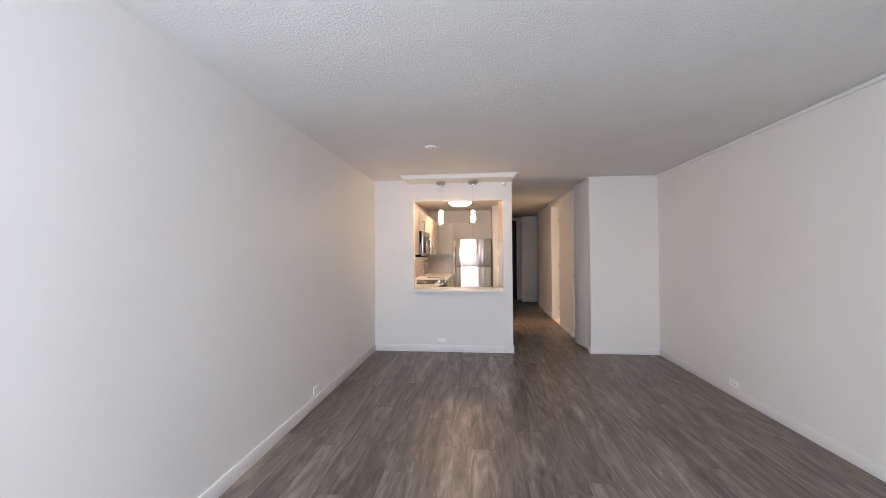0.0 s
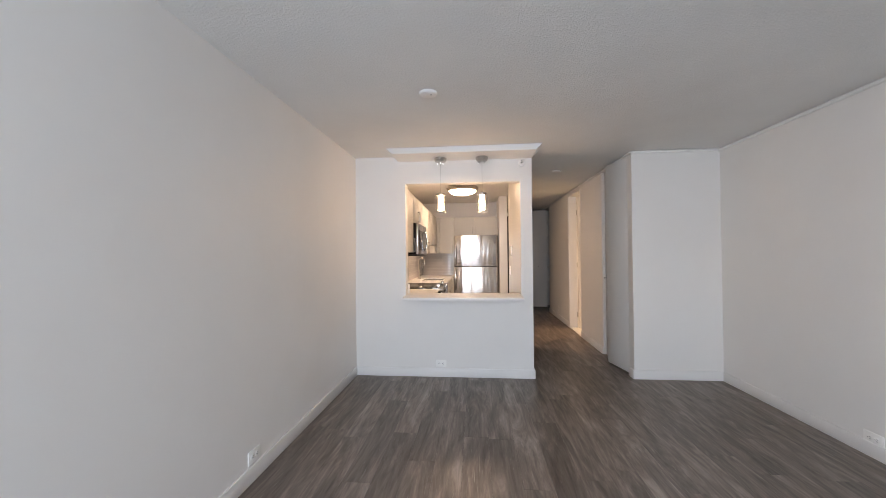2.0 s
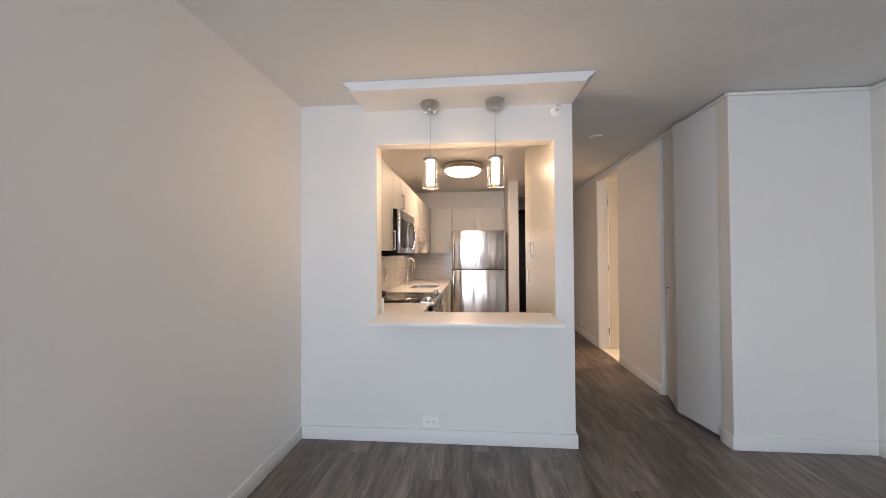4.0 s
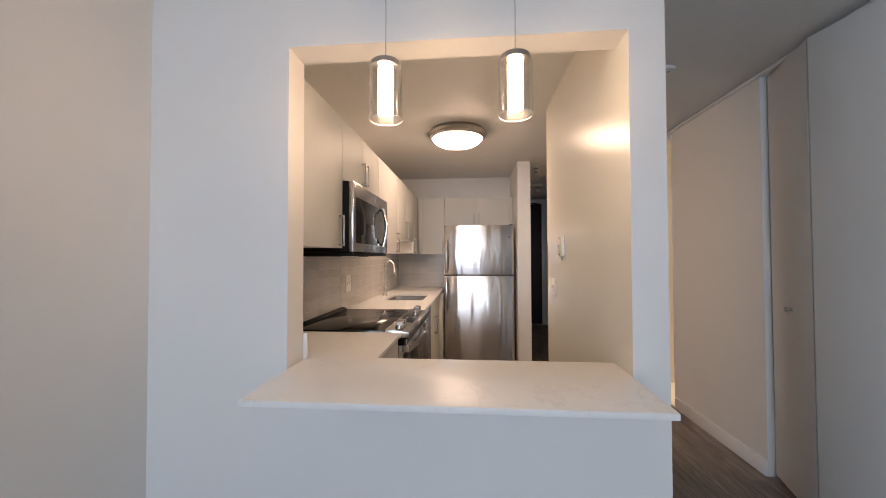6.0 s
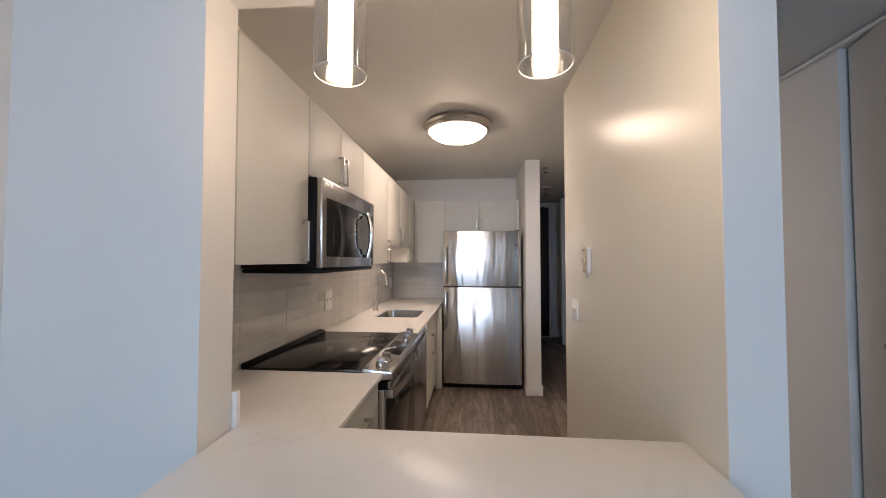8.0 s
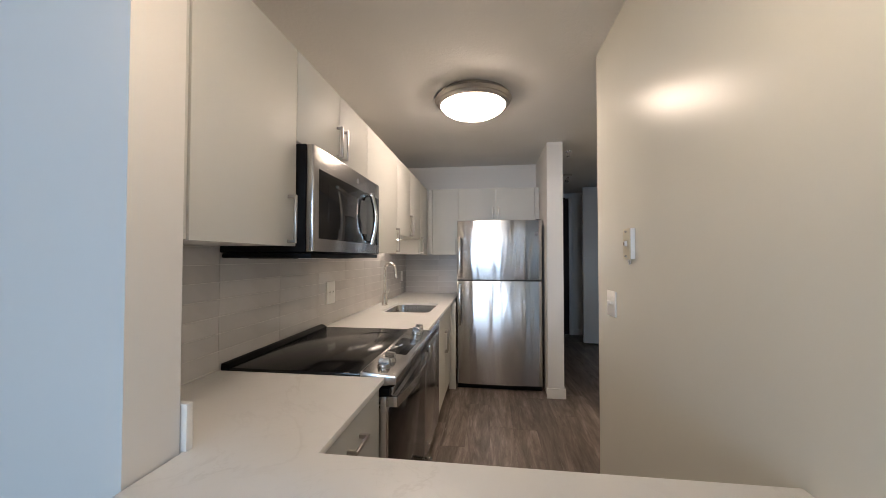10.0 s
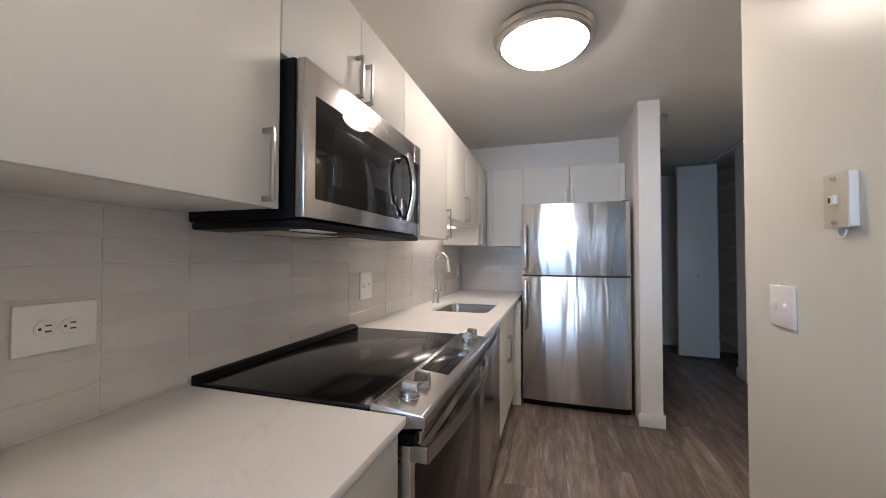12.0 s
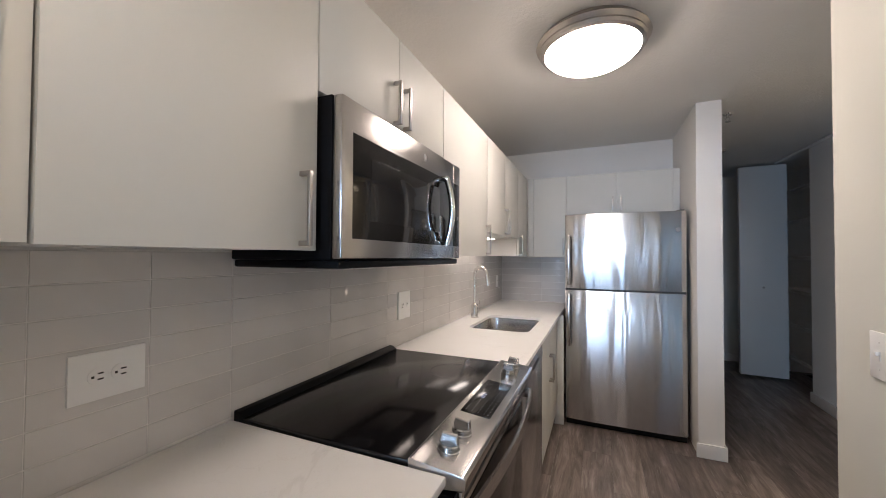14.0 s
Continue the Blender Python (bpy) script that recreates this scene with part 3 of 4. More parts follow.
part("deflector", box(0.478, 0.522, FRONT - 0.115, FRONT - 0.085, 2.375, 2.379, 0.001), CHROME, side_sp)
pend_sp = thing("ceiling_sprinkler", (0.72, 8.60, H), "small brass fire sprinkler on the hall ceiling", "sprinkler")
part("collar", turned([(0.035, 0), (0.030, -0.010), (0, -0.010)], (0.72, 8.60, H), 20), CHROME, pend_sp)
bm = rod([(0.72, 8.60, H - 0.008), (0.72, 8.60, H - 0.03)], 0.009, 10)
for s in (-1, 1):
    rod([(0.72 + s * 0.008, 8.60, H - 0.028), (0.72 + s * 0.014, 8.60, H - 0.042), (0.72, 8.60, H - 0.058)], 0.003, 6, into=bm)
part("sprinkler_head", bm, CHROME, pend_sp)
part("deflector", turned([(0.019, -0.058), (0.019, -0.061), (0, -0.061)], (0.72, 8.60, H), 16), CHROME, pend_sp)

spot = thing("ceiling_spotlight", (0.83, 9.72, H), "chrome ceiling bar with three unlit spot heads", "ceiling light")
part("bar", box(0.66, 1.00, 9.69, 9.75, H - 0.022, H, 0.005), NICKEL, spot)
for x, lean in ((0.71, -0.3), (0.83, 0.1), (0.95, 0.4)):
    head = turned([(0.014, 0.0), (0.020, -0.015), (0.028, -0.045), (0.030, -0.07), (0.026, -0.07), (0.018, -0.04), (0, -0.035)], (0, 0, 0), 18)
    bmesh.ops.rotate(head, verts=head.verts, cent=(0, 0, 0), matrix=Matrix.Rotation(lean, 3, "Y") @ Matrix.Rotation(-0.5, 3, "X"))
    bmesh.ops.translate(head, verts=head.verts, vec=(x, 9.72, H - 0.045))
    h = part("spot_head", head, CHROME, spot)
    part("stem", rod([(x, 9.72, H - 0.018), (x, 9.72, H - 0.05)], 0.006, 10), CHROME, h)


# ---- lamps ----
def pendant(x):
    y = 5.15
    t = thing("pendant_lamp", (x, y, 2.42), "lit pendant lamp with clear glass cylinder and brushed nickel cap", "pendant lamp", "pendants over the bar")
    cup = part("canopy", turned([(0.066, 0), (0.068, -0.003), (0.068, -0.018), (0.064, -0.024), (0.056, -0.040), (0.036, -0.048), (0, -0.049)], (x, y, 2.42), 32), NICKEL, t)
    for k in range(3):
        a = 0.6 + k * 2.09
        part("screw", turned([(0.007, -0.042), (0.007, -0.060), (0.005, -0.064), (0, -0.065)], (x + 0.034 * math.cos(a), y + 0.034 * math.sin(a), 2.42), 10), CHROME, cup)
    part("cord", rod([(x, y, 2.375), (x + 0.001, y, 2.2), (x, y, 2.045)], 0.0017, 6), CORD, t)
    part("cap", turned([(0.006, 2.048), (0.010, 2.036), (0.048, 2.030), (0.052, 2.026), (0.052, 2.010), (0.046, 2.008), (0, 2.008)], (x, y, 0), 32), NICKEL, t)
    shade = part("glass_shade", turned([(0.058, 2.012), (0.058, 1.826), (0.0575, 1.824), (0.0555, 1.824), (0.055, 1.826), (0.055, 2.010)], (x, y, 0), 40, loop=True), GLASS, t, "clear glass cylinder")
    shade.visible_shadow = False
    part("glass_rim", turned([(0.0582, 1.8255), (0.0584, 1.8245), (0.0580, 1.8235), (0.0556, 1.8235), (0.0552, 1.8245), (0.0556, 1.8255)], (x, y, 0), 40, loop=True), RIM_GLINT, shade, "lower glass rim, its bright glint painted pale")
    part("diffuser", turned([(0.0265, 2.004), (0.0265, 1.858), (0.024, 1.846), (0, 1.844)], (x, y, 0), 24), PENDANT_LIGHT, t, "glowing frosted inner tube")


pendant(-0.386)
pendant(0.065)

LX, LY = -0.22, 7.16
flush = thing("flush_ceiling_light", (LX, LY, H), "large round lit ceiling light with a brushed nickel ring", "ceiling light")
part("ring", turned([(0.225, 0), (0.240, -0.002), (0.243, -0.020), (0.262, -0.026), (0.266, -0.034), (0.258, -0.044), (0.251, -0.052), (0.252, -0.060), (0.244, -0.071), (0.226, -0.077), (0.222, -0.064), (0.222, -0.01)], (LX, LY, H), 56, loop=True), NICKEL, flush)
part("diffuser", turned([(0.223, -0.050), (0.222, -0.075), (0.205, -0.098), (0.17, -0.120), (0.11, -0.137), (0.05, -0.144), (0, -0.145)], (LX, LY, H), 48), LAMP_GLOW, flush, "glowing frosted dome")

# ---- kitchen: cabinets ----
def bar_handle(parent, p, q, out):
    """A squared bar pull between two points, standing off along out."""
    p, q, o = Vector(p), Vector(q), Vector(out)
    d = (q - p).normalized()
    w = d.cross(o.normalized()) * 0.006
    def slab(a, b2, into=None):
        lo = [min(u, v) for u, v in zip(a, b2)]
        hi = [max(u, v) for u, v in zip(a, b2)]
        return box(lo[0], hi[0], lo[1], hi[1], lo[2], hi[2], 0.0012, into)
    n = o.normalized()
    bm = slab(p - w + n * (o.length - 0.008), q + w + n * o.length)
    slab(p - w, p + w + d * 0.012 + n * (o.length - 0.004), bm)
    slab(q - w - d * 0.012, q + w + n * (o.length - 0.004), bm)
    return part("handle", bm, NICKEL, parent, "brushed nickel bar handle")


CF = -0.825
def west_upper(y0, y1, z0, z1, doors, label):
    """A wall cabinet on the west wall; doors: (from, to, handle y, handle foot, handle top)."""
    t = thing("wall_cabinet", (-1.0, (y0 + y1) / 2, z0), label, "kitchen cabinet", "wall cabinets")
    part("body", box(-1.155, CF - 0.021, y0 + 0.001, y1 - 0.001, z0 + 0.002, z1, 0.001), CARCASS, t)
    for a, b2, hy, h0, h1 in doors:
        d = part("door", box(CF - 0.019, CF, a + 0.0018, b2 - 0.0018, z0, z1 - 0.002, 0.0015), CABINET, t)
        bar_handle(d, (CF, hy, h0), (CF, hy, h1), (0.032, 0, 0))


TOP = 2.14
west_upper(5.432, 5.918, 1.395, TOP, [(5.432, 5.918, 5.865, 1.405, 1.578)], "pale flat-fronted wall cabinet beside the microwave")
west_upper(5.920, 6.703, 1.792, TOP, [(5.920, 6.310, 6.278, 1.825, 1.972), (6.310, 6.703, 6.342, 1.825, 1.972)], "short pale wall cabinet above the microwave")
west_upper(6.705, 7.403, 1.385, TOP, [(6.705, 7.403, 7.378, 1.395, 1.578)], "pale flat-fronted wall cabinet past the microwave")
west_upper(7.405, 8.373, 1.535, TOP, [(7.405, 7.889, 7.862, 1.548, 1.732), (7.889, 8.373, 7.916, 1.548, 1.732)], "short pale wall cabinet above the sink")
west_upper(8.375, 8.790, 1.385, TOP, [(8.375, 8.790, 8.402, 1.398, 1.570)], "pale flat-fronted wall cabinet in the corner")
solid("filler_strip", box(-1.155, CF - 0.004, 5.392, 5.430, 1.397, TOP, 0.001), CABINET, "pale filler strip between cabinet and wall", "filler strip")
NF = 8.80
def north_upper(x0, x1, z0, z1, doors, label):
    t = thing("wall_cabinet", ((x0 + x1) / 2, 8.95, z0), label, "kitchen cabinet", "wall cabinets")
    part("body", box(x0 + 0.001, x1 - 0.001, NF + 0.021, KY - 0.002, z0 + 0.002, z1, 0.001), CARCASS, t)
    for a, b2, hx, h0, h1 in doors:
        d = part("door", box(a + 0.0018, b2 - 0.0018, NF, NF + 0.019, z0, z1 - 0.002, 0.0015), CABINET, t)
        if hx is not None:
            bar_handle(d, (hx, NF, h0), (hx, NF, h1), (0, -0.030, 0))


north_upper(-0.765, -0.468, 1.385, TOP, [(-0.765, -0.468, -0.492, 1.40, 1.56)], "narrow pale wall cabinet beside the refrigerator")
north_upper(-0.466, 0.392, 1.755, TOP, [(-0.466, -0.036, -0.070, 1.785, 1.925), (-0.036, 0.392, -0.004, 1.785, 1.925)], "short pale double-door wall cabinet above the refrigerator")
solid("filler_strip", box(-0.823, -0.767, NF + 0.003, NF + 0.02, 1.387, TOP, 0.001), CABINET, "pale filler strip in the cabinet corner", "filler strip")
solid("filler_strip", box(0.394, 0.443, NF + 0.003, NF + 0.02, 1.757, TOP, 0.001), CABINET, "pale filler strip between cabinet and wall", "filler strip")
solid("filler_strip", box(-0.53, -0.456, 8.385, 8.402, 0.0, 0.893, 0.001), CABINET, "pale base filler panel beside the refrigerator", "filler strip")

def base_cabinet(y0, y1, fronts, label, deep=False):
    t = thing("base_cabinet", (-0.83, (y0 + y1) / 2, 0), label, "kitchen cabinet", "base cabinets")
    part("body", box(-1.15, -0.532, y0, y1, 0.10, 0.690 if deep else 0.892, 0.001), CARCASS, t)
    if deep:
        part("rail", box(-0.57, -0.532, y0, y1, 0.692, 0.892, 0.001), CARCASS, t)
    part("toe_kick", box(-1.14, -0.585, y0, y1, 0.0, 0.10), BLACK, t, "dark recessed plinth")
    for name, a, b2, z0, z1, hp, hq in fronts:
        d = part(name, box(-0.530, -0.510, a + 0.0018, b2 - 0.0018, z0, z1, 0.0015), CABINET, t)
        bar_handle(d, hp, hq, (0.032, 0, 0))


base_cabinet(5.397, 5.945, [("drawer_front", 5.455, 5.945, 0.505, 0.884, (-0.51, 5.64, 0.80), (-0.51, 5.75, 0.80)), ("drawer_front", 5.455, 5.945, 0.11, 0.500, (-0.51, 5.64, 0.43), (-0.51, 5.75, 0.43))], "pale base cabinet with drawers beside the range")
base_cabinet(7.432, 8.380, [("door", 7.432, 7.906, 0.11, 0.884, (-0.51, 7.878, 0.505), (-0.51, 7.878, 0.690)), ("door", 7.906, 8.380, 0.11, 0.884, (-0.51, 7.934, 0.505), (-0.51, 7.934, 0.690))], "pale double-door base cabinet under the sink", True)

# ---- counters ----
CT = 0.915
bar = thing("bar_countertop", (0, 5.2, 0.895), "polished white quartz bar top with faint grey veins", "countertop")
part("slab", prism([(-0.790, 4.95), (0.478, 4.95), (0.482, FRONT), (0.482, 5.43), (-0.49, 5.43), (-0.49, 5.945), (-1.153, 5.945), (-1.153, 5.393), (-0.796, 5.393), (-0.796, FRONT)], 0.895, CT, 0.0025), QUARTZ, bar)
part("subtop", box(-0.745, 0.445, 5.01, FRONT - 0.003, 0.874, 0.894, 0.002), TRIM, bar, "painted support board")
solid("upstand", box(-1.150, -0.786, 5.393, 5.412, CT, 1.022, 0.002), QUARTZ, "white quartz upstand at the back of the counter", "upstand")


def rounded(x0, x1, y0, y1, r, steps=6):
    pts = []
    for cx, cy, a0 in ((x1 - r, y1 - r, 0), (x0 + r, y1 - r, 90), (x0 + r, y0 + r, 180), (x1 - r, y0 + r, 270)):
        pts += [(cx + r * math.cos(radians(a0 + 90 * k / steps)), cy + r * math.sin(radians(a0 + 90 * k / steps))) for k in range(steps + 1)]
    return pts


SINK = (-0.985, -0.588, 7.49, 8.075)
hole = rounded(*SINK, 0.055)
mid = (SINK[2] + SINK[3]) / 2
far = [p for p in hole if p[1] > mid]
near = [p for p in hole if p[1] < mid]
bm = prism([(-0.480, mid), (-0.480, KY - 0.006), (-1.153, KY - 0.006), (-1.153, mid), (SINK[0], mid)] + far[::-1] + [(SINK[1], mid)], 0.895, CT)
prism([(-1.153, mid), (-1.153, 6.797), (-0.480, 6.797), (-0.480, mid), (SINK[1], mid)] + near[::-1] + [(SINK[0], mid)], 0.895, CT, into=bm)
solid("countertop", bm, QUARTZ, "polished white quartz countertop with a sink cut-out", "countertop")

sink = thing("sink", (-0.78, 7.79, 0.70), "undermounted stainless steel sink basin", "sink")
bm = bmesh.new()
rings = []
for grow, z in ((0.006, 0.894), (0.004, 0.885), (0.0, 0.76), (-0.012, 0.722), (-0.045, 0.705)):
    rings.append([bm.verts.new((x, y, z)) for x, y in rounded(SINK[0] - grow, SINK[1] + grow, SINK[2] - grow, SINK[3] + grow, 0.06 + grow * 0.5)])
for a, b2 in zip(rings, rings[1:]):
    for k in range(len(a)):
        bm.faces.new((a[k], a[(k + 1) % len(a)], b2[(k + 1) % len(a)], b2[k]))
bm.faces.new(rings[-1])
bmesh.ops.recalc_face_normals(bm, faces=bm.faces)
bmesh.ops.reverse_faces(bm, faces=bm.faces)
bmesh.ops.solidify(bm, geom=bm.faces[:], thickness=0.0015)
part("basin", bm, STEEL, sink)
part("drain", turned([(0.045, 0.709), (0.043, 0.711), (0.030, 0.708), (0, 0.7075)], (-0.78, 7.79, 0), 24), CHROME, sink)

fx, fy = -1.066, 7.89
tap = thing("faucet", (fx, fy, CT), "brushed nickel gooseneck pull-down kitchen faucet", "faucet")
part("base", turned([(0.029, CT), (0.029, CT + 0.004), (0.026, CT + 0.007), (0.026, CT + 0.098), (0.022, CT + 0.105), (0.013, CT + 0.110)], (fx, fy, 0), 24), FAUCET, tap)
arc = [(fx, fy, CT + 0.105), (fx, fy, 1.225)] + [(fx + 0.052 - 0.052 * math.cos(a), fy - 0.012 * (1 - math.cos(a)), 1.240 + 0.060 * math.sin(a)) for a in [math.pi * k / 14 for k in range(15)]]
part("neck", rod(arc, 0.0130, 14), FAUCET, tap)
part("spray_head", rod([(fx + 0.104, fy - 0.024, 1.242), (fx + 0.108, fy - 0.025, 1.20), (fx + 0.112, fy - 0.026, 1.165)], 0.0145, 14), FAUCET, tap)
part("lever", rod([(fx + 0.018, fy - 0.012, CT + 0.085), (fx + 0.042, fy - 0.022, CT + 0.10), (fx + 0.048, fy - 0.025, CT + 0.150)], 0.0055, 10), FAUCET, tap)

# ---- kitchen: appliances ----
R0, R1 = 5.955, 6.790
stove = thing("range", (-0.83, 6.37, 0), "stainless steel slide-in electric range with black glass top", "stove")
part("body", box(-1.145, -0.548, R0, R1, 0.03, 0.903, 0.003), BLACK, stove)
top = part("cooktop", box(-1.115, -0.584, R0 - 0.004, R1 + 0.003, 0.904, 0.924, 0.004), BLACK_GLASS, stove, "smooth black glass cooktop")
bm = prism([(-1.150, 0.904), (-1.150, 0.939), (-1.130, 0.938), (-1.112, 0.928), (-1.110, 0.926), (-1.116, 0.904)], R0 - 0.004, R1 + 0.003, 0.002, "XZ")
part("rear_rim", bm, BLACK, stove)
for cx, cy, r in ((-0.73, 6.59, 0.09),):
    part("burner_ring", turned([(r, 0.9236), (r, 0.9243), (r - 0.002, 0.9243), (r - 0.002, 0.9236)], (cx, cy, 0), 48, loop=True), RING, top, "faint grey burner ring")
panel = part("control_panel", prism([(-0.586, 0.929), (-0.580, 0.931), (-0.455, 0.917), (-0.448, 0.911), (-0.449, 0.888), (-0.586, 0.868)], R0 - 0.004, R1 + 0.003, 0.0015, "XZ"), STEEL, stove)
SLOPE = Matrix.Translation((-0.580, 0, 0.931)) @ Matrix.Rotation(math.atan2(0.014, 0.125), 4, "Y")


def on_panel(bm):
    bmesh.ops.transform(bm, matrix=SLOPE, verts=bm.verts)
    return bm


for y, ang in ((6.028, 0.05), (6.116, -0.1), (6.645, 0.12), (6.732, 0.0)):
    bm = turned([(0.027, 0.0), (0.027, 0.004), (0.025, 0.006), (0.024, 0.016), (0.021, 0.019), (0, 0.019)], (0.062, y, 0), 24)
    knob = part("knob", on_panel(bm), STEEL, panel, "satin steel control knob")
    bm = box(-0.023, 0.023, -0.0075, 0.0075, 0.017, 0.040, 0.003)
    bmesh.ops.rotate(bm, verts=bm.verts, cent=(0, 0, 0), matrix=Matrix.Rotation(ang, 3, "Z"))
    bmesh.ops.translate(bm, verts=bm.verts, vec=(0.062, y, 0))
    for v in bm.verts:
        if v.co.z > 0.03:
            v.co.x = 0.062 + (v.co.x - 0.062) * 0.86
    join_on = on_panel(bm)
    old = bmesh.new()
    old.from_mesh(knob.data)
    bmesh.ops.translate(join_on, verts=join_on.verts, vec=-ORIGIN[panel.name])
    join(old, join_on).to_mesh(knob.data)
    old.free()
part("display", on_panel(box(0.014, 0.104, 6.236, 6.526, -0.002, 0.0012, 0.0006)), BLACK_GLASS, panel, "black glass touch display")
bm = None
for u in (0.026, 0.044, 0.064, 0.082, 0.094):
    for y in [6.25 + 0.022 * k for k in range(12)]:
        if (6.35 < y < 6.41 and u < 0.07) or (u == 0.044 and y > 6.45):
            continue
        bm = box(u - 0.0011, u + 0.0011, y, y + 0.006, 0.0012, 0.0016, 0, bm)
part("display_marks", on_panel(bm), MARK, panel, "small pale unreadable key marks")
bm = None
for y in (6.362, 6.374, 6.390):
    bm = box(0.038, 0.049, y, y + 0.0022, 0.0012, 0.0017, 0, bm)
part("display_digits", on_panel(bm), DISPLAY_BLUE, panel, "small glowing blue clock digits")
part("vent_recess", box(-0.546, -0.476, R0 + 0.002, R1 - 0.002, 0.842, 0.868), BLACK, stove, "black recess above the oven door")
vent = part("vent_strip", box(-0.474, -0.464, R0 + 0.016, R1 - 0.016, 0.843, 0.871, 0.001), STEEL, stove, "slotted steel vent strip")
for z in (0.849, 0.861):
    for k in range(9):
        part("vent_slot", box(-0.4645, -0.4634, R0 + 0.035 + k * 0.086, R0 + 0.107 + k * 0.086, z, z + 0.006), SLOT, vent)


def ribbon_handle(parent, z0, z1, label):
    """A flat steel band bowed outwards, returning to the door at both ends."""
    a, b2, n = R0 + 0.018, R1 - 0.018, 24
    outer = [(-0.448 + 0.030 * math.sin(math.pi * k / n), a + (b2 - a) * k / n) for k in range(n + 1)]
    inner = [(x - 0.009, min(max(y, a + 0.007), b2 - 0.007)) for x, y in outer]
    part("handle", prism(outer + inner[::-1], z0, z1, plane="XY"), STEEL, parent, label)
    for y in (a, b2 - 0.008):
        part("handle_bracket", box(-0.490, -0.4505, y, y + 0.008, z0, z1, 0.001), STEEL, parent)


oven = part("oven_door", box(-0.546, -0.488, R0 + 0.006, R1 - 0.006, 0.216, 0.838, 0.004), STEEL, stove)
part("oven_window", box(-0.492, -0.4855, R0 + 0.038, R1 - 0.038, 0.222, 0.780, 0.002), BLACK_GLASS, oven, "dark oven door glass")
for z in (0.800, 0.816):
    part("side_slot", box(-0.522, -0.511, R0 + 0.0052, R0 + 0.0075, z - 0.004, z + 0.004), SLOT, oven)
ribbon_handle(oven, 0.797, 0.835, "bowed flat steel oven handle")
drawer = part("drawer_front", box(-0.546, -0.490, R0 + 0.006, R1 - 0.006, 0.045, 0.208, 0.004), STEEL, stove)
ribbon_handle(drawer, 0.150, 0.186, "bowed flat steel drawer handle")
for x in (-1.10, -0.57):
    for y in (R0 + 0.05, R1 - 0.05):
        part("foot", turned([(0.018, 0.0), (0.018, 0.032)], (x, y, 0), 12), BLACK, stove)

D0, D1 = 6.800, 7.428
dish = thing("dishwasher", (-0.80, 7.11, 0), "stainless steel built-in dishwasher under the counter", "dishwasher")
part("body", box(-1.10, -0.532, D0 + 0.004, D1 - 0.004, 0.005, 0.885), GREY_BODY, dish)
part("door", box(-0.530, -0.496, D0 + 0.003, D1 - 0.003, 0.115, 0.800, 0.005), STEEL, dish)
strip = part("control_strip", prism([(-0.530, 0.804), (-0.492, 0.804), (-0.497, 0.880), (-0.530, 0.884)], D0 + 0.003, D1 - 0.003, 0.002, "XZ"), STEEL, dish)
part("grip", box(-0.500, -0.4915, D0 + 0.16, D1 - 0.16, 0.812, 0.835, 0.003), SLOT, strip, "dark recessed grip")
part("kick_plate", box(-0.60, -0.560, D0 + 0.004, D1 - 0.004, 0.006, 0.110), BLACK, dish)
part("badge", turned([(0.010, 0), (0.010, 0.002), (0, 0.002)], (-0.496, D0 + 0.10, 0.20), 16, "X"), MARK, dish)

M0, M1, MZ0, MZ1 = 5.935, 6.758, 1.372, 1.786
mw = thing("microwave", (-0.95, 6.35, MZ0), "stainless steel over-the-range microwave with black door glass", "microwave")
part("body", box(-1.150, -0.797, M0, M1, MZ0, MZ1, 0.004), BLACK, mw)
SPLIT = 6.682
door = part("door", box(-0.796, -0.766, M0 + 0.001, SPLIT - 0.001, MZ0 + 0.002, MZ1 - 0.002, 0.006), STEEL, mw)
part("door_glass", box(-0.772, -0.7655, M0 + 0.044, SPLIT - 0.001, MZ0 + 0.054, MZ1 - 0.086, 0.002), MESH_GLASS, door, "black door glass")
part("inner_window", box(-0.767, -0.7648, M0 + 0.125, SPLIT - 0.150, MZ0 + 0.105, MZ1 - 0.135, 0.0006), SCREEN, door, "dark mesh window screen")
ctl = part("control_panel", box(-0.796, -0.766, SPLIT + 0.001, M1 - 0.001, MZ0 + 0.002, MZ1 - 0.002, 0.005), STEEL, mw)
part("touch_panel", box(-0.772, -0.7655, SPLIT + 0.002, M1 - 0.012, MZ0 + 0.054, MZ1 - 0.086, 0.002), MESH_GLASS, ctl)
for k in range(8):
    part("key_mark", box(-0.766, -0.765, SPLIT + 0.018, SPLIT + 0.040, MZ0 + 0.09 + k * 0.026, MZ0 + 0.093 + k * 0.026), RING, ctl)
bow = [(-0.752 + 0.024 * math.sin(math.pi * k / 16), SPLIT - 0.112, MZ0 + 0.060 + 0.265 * k / 16) for k in range(17)]
part("handle", rod(bow, 0.0125, 12), CHROME, door, "bowed chrome handle")
for z in (MZ0 + 0.060, MZ0 + 0.325):
    part("handle_bracket", box(-0.768, -0.745, SPLIT - 0.125, SPLIT - 0.099, z - 0.010, z + 0.010, 0.003), CHROME, door)
part("badge", turned([(0.016, 0), (0.016, 0.0015), (0.013, 0.0022), (0, 0.0022)], (-0.768, 6.40, MZ1 - 0.048), 24, "X"), MARK, door, "small round metal badge")
under = part("underside", box(-1.145, -0.775, M0 + 0.004, M1 - 0.004, MZ0 - 0.022, MZ0 - 0.001, 0.006), BLACK, mw, "black vented underside")
